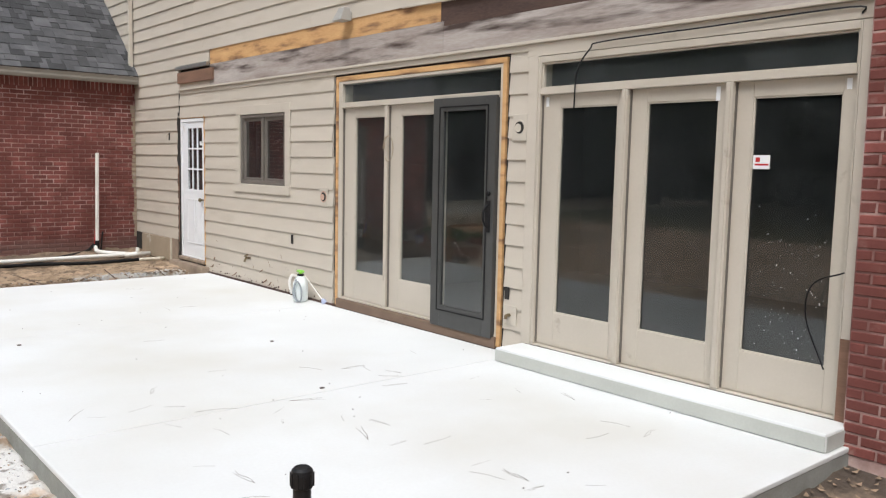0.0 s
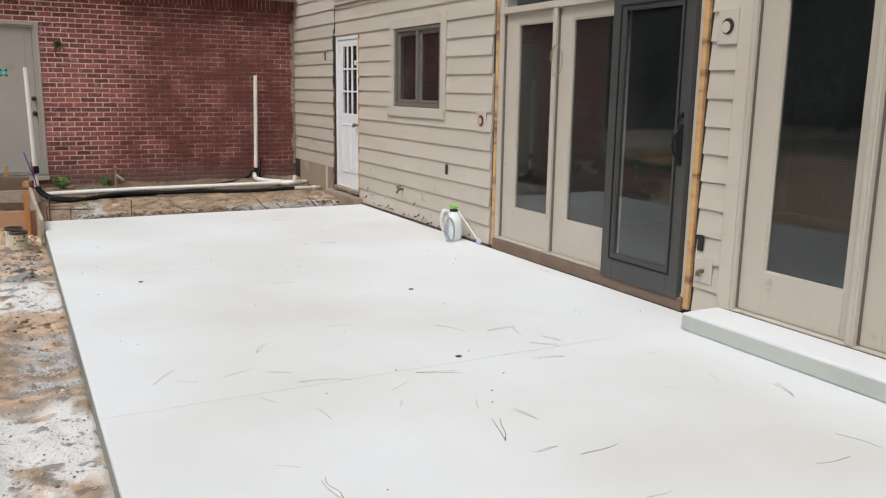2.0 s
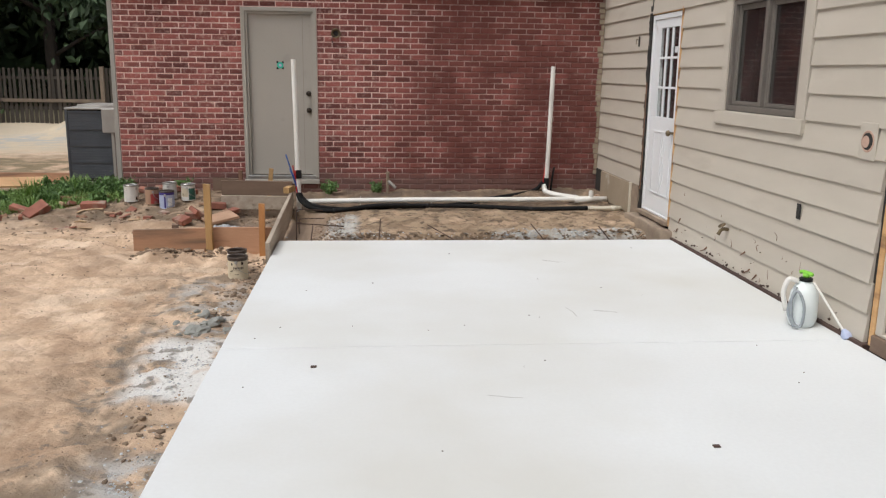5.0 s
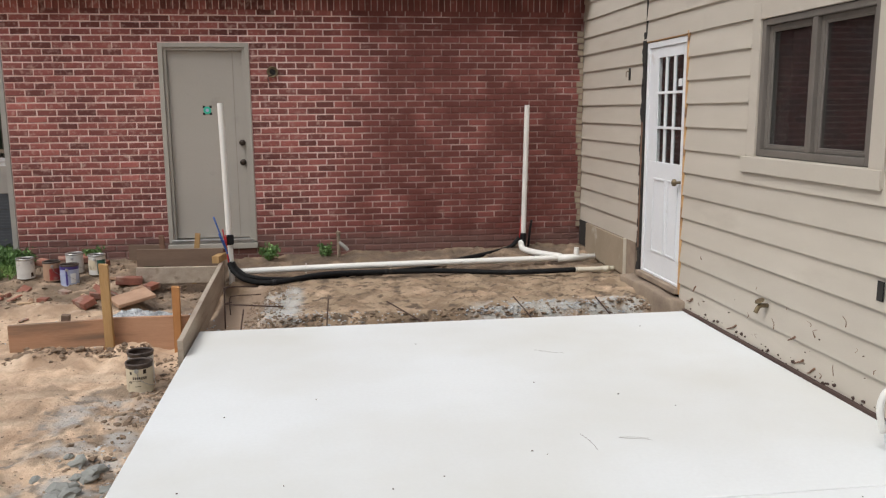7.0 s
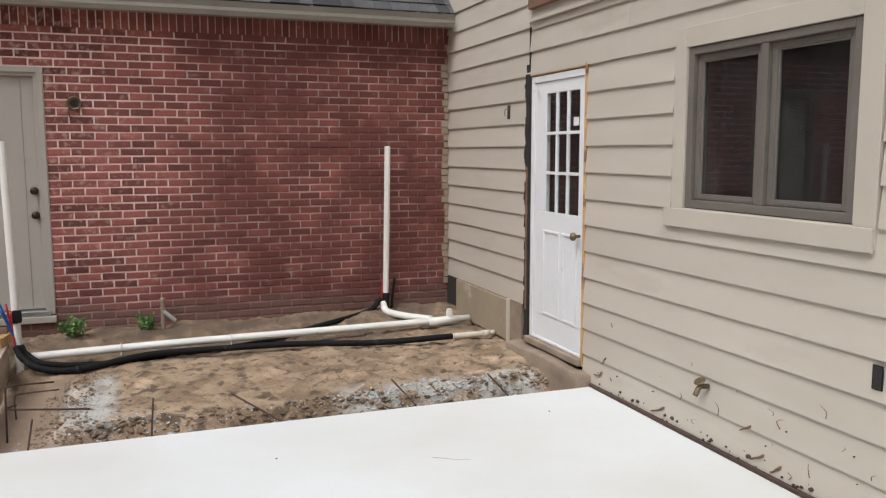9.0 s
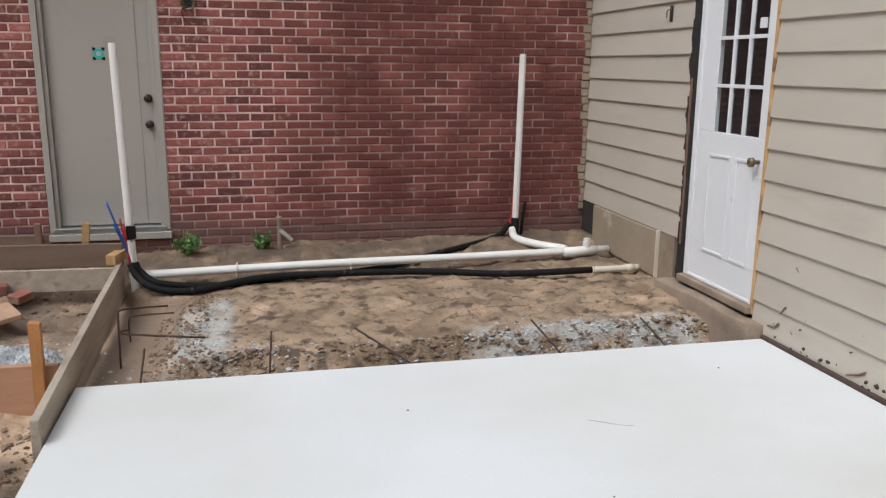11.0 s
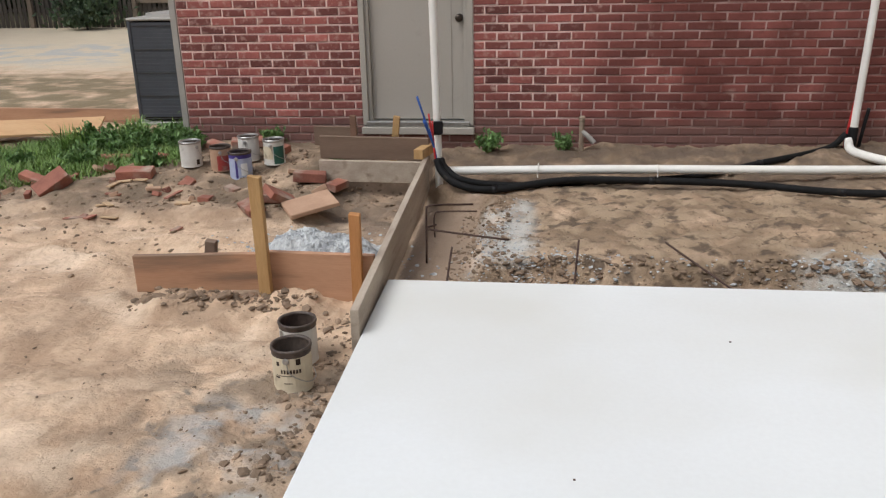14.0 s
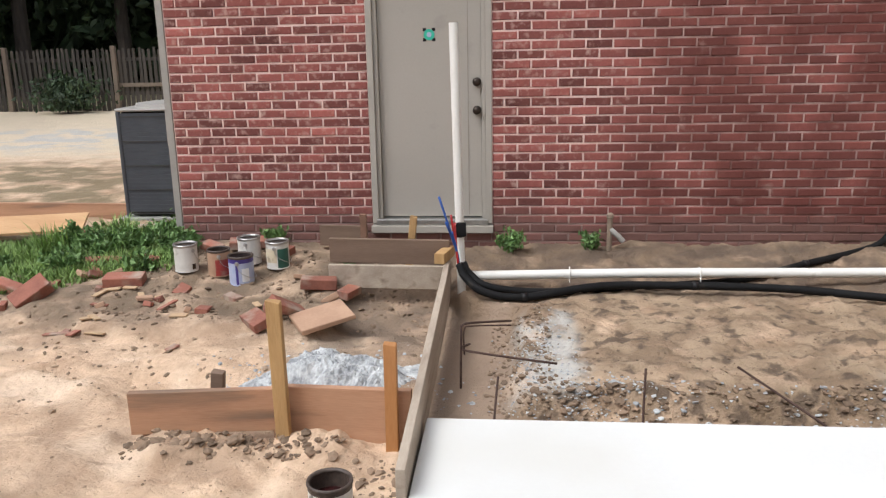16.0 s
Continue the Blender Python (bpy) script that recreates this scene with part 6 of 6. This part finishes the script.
# ---- fence ----
fence = empty("fence", pose(0, 29.0, 0), "weathered grey wooden picket fence along the lot", "fence")
pk = bmesh.new()
box(pk, -0.055, 0.055, -0.01, 0.01, -0.1, 1.58)
for v in pk.verts:
    if v.co.z > 1 and abs(v.co.x) > 0.05:
        v.co.x *= 0.65
pk_me = mesh_of("picket", pk, M_FENCE)
rf = random.Random(2)
for i in range(150):
    x = -20 + i * 0.142
    ob = new("picket", pk_me)
    ob.parent = fence
    ob.matrix_basis = pose(x, rf.uniform(-0.01, 0.01), -0.05 + rf.uniform(-0.04, 0.03), 0, rf.uniform(-1.2, 1.2), 0)
for x in (-18.3, -15.2, -12.1, -9.03, -5.9, -2.8, 0.3):
    part("fence_post", bx(x - 0.06, x + 0.06, -0.13, -0.015, -0.3, 1.6, 0.01), M_FENCEPOST, fence)
part("fence_rail", bx(-9.0, -5.9, -0.06, -0.012, 0.52, 0.62), M_FENCEPOST, fence)
for z in (0.3, 1.2):
    part("fence_rail", bx(-20, 1.3, 0.012, 0.05, z, z + 0.09), M_FENCE, fence)


# ---- trees and far woods ----
def leaf_quads(count, place, size, r):
    vs, fs = [], []
    for i in range(count):
        p = place(r)
        s = size * r.uniform(0.6, 1.4)
        q = Euler((r.uniform(0, 6.28), r.uniform(0, 6.28), r.uniform(0, 6.28))).to_matrix()
        k = len(vs)
        for ax, ay in ((-0.5, 0), (0, -0.28), (0.5, 0), (0, 0.28)):
            vs.append(tuple(Vector(p) + q @ Vector((ax * s, ay * s, 0.06 * s * (1 if ax else -1)))))
        fs.append((k, k + 1, k + 2, k + 3))
    return vs, fs


def tree(seed, height, spread):
    r = random.Random(seed)
    t = empty("tree", pose(0, 0, 0), "tall dark leafy tree beyond the fence", "tree", "trees round the lot")
    bm = tube([(0, 0, -0.3), (r.uniform(-0.2, 0.2), r.uniform(-0.2, 0.2), height * 0.4), (r.uniform(-0.4, 0.4), r.uniform(-0.4, 0.4), height * 0.9)], 0.30, 10, None, 6, 0.25)
    clumps = []
    for i in range(13):
        a, z = r.uniform(0, 6.28), height * r.uniform(0.18, 0.95)
        d = spread * r.uniform(0.35, 1.0) * (1.15 - 0.6 * z / height)
        p = (math.cos(a) * d, math.sin(a) * d, z + 0.6)
        tube([(0, 0, z - 0.8), (p[0] * 0.5, p[1] * 0.5, z), p], 0.09, 6, bm, 4, 0.3)
        clumps += [p, (p[0] * 0.6, p[1] * 0.6, p[2] + 0.4)]
    part("trunk", bm, M_BARK, t)

    def place(r):
        c = clumps[r.randrange(len(clumps))]
        return (c[0] + r.gauss(0, spread * 0.27), c[1] + r.gauss(0, spread * 0.27), max(0.7, c[2] + r.gauss(0, spread * 0.23)))

    vs, fs = leaf_quads(4200, place, 0.42, r)
    joined("crown", (vs, fs), M_LEAF, t)
    return t


protos = [tree(31, 15, 3.6), tree(32, 19, 4.2), tree(33, 12, 3.2)]
rt = random.Random(77)
places = []
for i in range(13):
    places.append((-27 + i * 2.9 + rt.uniform(-0.7, 0.7), 33.5 + rt.uniform(0, 4)))
for i in range(15):
    places.append((-22 + rt.uniform(-4, 2), -22 + i * 3.6 + rt.uniform(-0.9, 0.9)))
# row behind the camera, out of view, added to close the horizon
for i in range(6):
    places.append((-16 + i * 5 + rt.uniform(-1, 1), -24 + rt.uniform(-3, 2)))
for i, (x, y) in enumerate(places):
    m = pose(x, y, -0.1, 0, 0, rt.uniform(0, 360))
    if i < 3:
        protos[i].matrix_basis = m
    else:
        copy_thing(protos[i % 3], m)


def woods(r):
    k = r.random()
    z = abs(r.gauss(0, 3.6)) + 0.2
    if k < 0.35:
        return (r.uniform(-34, 14), 41 + r.gauss(0, 1.2), z)
    if k < 0.8:
        return (-29 + r.gauss(0, 1.2), r.uniform(-32, 42), z)
    # unseen strip behind the camera, added to block low sky light
    return (r.uniform(-30, 16), -30 + r.gauss(0, 1.2), z)


vs, fs = leaf_quads(26000, woods, 1.3, random.Random(8))
tagged(joined("far_woods", (vs, fs), M_LEAF), "dark mass of woods closing the lot", "woods", kind="stuff")

# bush at the fence
def bush_place(r):
    a, d = r.uniform(0, 6.28), abs(r.gauss(0, 0.45))
    return (-10.1 + math.cos(a) * d * 1.1, 28.2 + math.sin(a) * d, max(0.02, 0.38 + r.gauss(0, 0.22)))


bush = empty("bush", pose(0, 0, 0), "dark green bush at the foot of the fence", "bush")
vs, fs = leaf_quads(1500, bush_place, 0.16, random.Random(3))
joined("bush_leaves", (vs, fs), M_LEAF, bush)
part("stem", tube([(-10.1, 28.2, -0.2), (-10.05, 28.2, 0.5)], 0.03, 6), M_BARK, bush)

# grass and weeds
rg = random.Random(14)
vs, fs = [], []
for i in range(34000):
    x = rg.uniform(-4.2, -0.75)
    y = rg.uniform(12.2, 14.15)
    front = 12.3 + 0.25 * noise.noise(Vector((x * 1.7, 0.5, 0))) + 0.35 * smooth(-1.6, -0.9, x)
    thick = noise.noise(Vector((x * 3.0, y * 3.0, 4.0)))
    if y < front or thick < -0.45 + 0.5 * rg.random() - 0.4 * smooth(front, front + 0.5, y) or x > -0.95 and y > 13.1 or x < -1.95 and y > 13.42 + (x + 2.7) * 0.36:
        continue
    h, a, lean = (rg.uniform(0.04, 0.11) + 0.07 * max(0, thick)) * (0.6 + 0.4 * smooth(front, front + 0.4, y)), rg.uniform(0, 6.28), rg.uniform(0.02, 0.10)
    z = earth(x, y) - 0.01
    w_ = rg.uniform(0.003, 0.007)
    dx, dy = math.cos(a) * w_, math.sin(a) * w_
    lx, ly = math.cos(a + 1.3) * lean, math.sin(a + 1.3) * lean
    k = len(vs)
    vs += [(x - dx, y - dy, z), (x + dx, y + dy, z), (x + dx * 0.7 + lx * 0.4, y + dy * 0.7 + ly * 0.4, z + h * 0.6), (x - dx * 0.7 + lx * 0.4, y - dy * 0.7 + ly * 0.4, z + h * 0.6), (x + lx, y + ly, z + h)]
    fs += [(k, k + 1, k + 2, k + 3), (k + 3, k + 2, k + 4)]
for cx, cy, n in ((-1.64, 13.72, 260), (-1.45, 13.5, 160), (-1.1, 13.62, 120), (-2.0, 13.3, 120)):
    for i in range(n):
        a, h, lean, w_ = rg.uniform(0, 6.28), rg.uniform(0.12, 0.30), rg.uniform(0.03, 0.22), 0.005
        x, y = cx + rg.gauss(0, 0.05), cy + rg.gauss(0, 0.05)
        z, dx, dy, lx, ly, k = earth(x, y) - 0.01, -math.sin(a) * w_, math.cos(a) * w_, math.cos(a) * lean, math.sin(a) * lean, len(vs)
        vs += [(x - dx, y - dy, z), (x + dx, y + dy, z), (x + dx + lx * 0.4, y + dy + ly * 0.4, z + h * 0.7), (x - dx + lx * 0.4, y - dy + ly * 0.4, z + h * 0.7), (x + lx, y + ly, z + h)]
        fs += [(k, k + 1, k + 2, k + 3), (k + 3, k + 2, k + 4)]
tagged(joined("grass", (vs, fs), M_GRASS), "patch of green grass at the edge of the soil", "grass", kind="stuff")


def weed(x, y, size, n, seed):
    r = random.Random(seed)
    z = earth(x, y)
    t = empty("weed", pose(x, y, z), "green leafy weed growing out of the soil", "weed", "weeds")
    bm = bmesh.new()
    tips = []
    for i in range(n):
        a, d = r.uniform(0, 6.28), size * r.uniform(0.3, 0.9)
        tip = (math.cos(a) * d, math.sin(a) * d, size * r.uniform(0.5, 1.2))
        tube([(0, 0, -0.02), (tip[0] * 0.3, tip[1] * 0.3, tip[2] * 0.6), tip], 0.004, 5, bm, 3)
        tips.append(tip)

    def place(r):
        p = tips[r.randrange(len(tips))]
        u = r.uniform(0.4, 1.05)
        return (p[0] * u + r.gauss(0, 0.02), p[1] * u + r.gauss(0, 0.02), max(0.01, p[2] * u + r.gauss(0, 0.02)))

    vs, fs = leaf_quads(n * 34, place, 0.042, r)
    part("stem", bm, M_WEED, t)
    joined("weed_leaves", (vs, fs), M_WEED, t)


for i, (x, y, s, n) in enumerate(((1.69, 13.15, 0.13, 9), (2.30, 13.18, 0.09, 7), (-1.5, 13.55, 0.16, 20), (-1.15, 13.65, 0.2, 20), (-1.8, 13.45, 0.14, 16), (-0.98, 13.25, 0.2, 16), (-1.45, 13.2, 0.2, 16), (-1.75, 13.4, 0.2, 16), (-0.8, 13.12, 0.15, 14), (0.55, 12.75, 0.12, 8), (-0.1, 13.2, 0.13, 10), (-1.3, 13.4, 0.22, 16), (-1.0, 12.75, 0.14, 12), (-1.6, 12.8, 0.18, 14), (-2.2, 12.9, 0.12, 12), (-0.75, 13.0, 0.15, 12))):
    weed(x, y, s, n, 50 + i)


# grey concrete chunks and twigs on the yard beside the slab
rc = random.Random(40)
for i in range(14):
    x, y, s = rc.gauss(1.08, 0.09), rc.gauss(8.15, 0.22), rc.uniform(0.025, 0.06)
    bm = rock_bm(s, 90 + i, 0.55, 2)
    ob = part("concrete_chunk", bm, M_SLABSIDE)
    ob.matrix_basis = pose(min(x, 1.27), y, earth(x, y) + s * 0.15, rc.uniform(-20, 20), rc.uniform(-20, 20), rc.uniform(0, 360))
    tagged(ob, "broken grey concrete chunk beside the slab", "rubble", "concrete chunks")
for i in range(12):
    x, y, a, L = rc.uniform(-1.6, 1.1), rc.uniform(3.5, 10.0), rc.uniform(0, 6.28), rc.uniform(0.08, 0.22)
    pts = [(x + math.cos(a + 0.3 * k) * L * (k - 1), y + math.sin(a + 0.3 * k) * L * (k - 1), earth(x + math.cos(a + 0.3 * k) * L * (k - 1), y + math.sin(a + 0.3 * k) * L * (k - 1)) + 0.008) for k in range(3)]
    ob = part("twig", tube(pts, 0.005, 6, None, 4, 0.5), M_DARKROT)
    tagged(ob, "short dark twig lying on the sandy soil", "twig", "twigs")
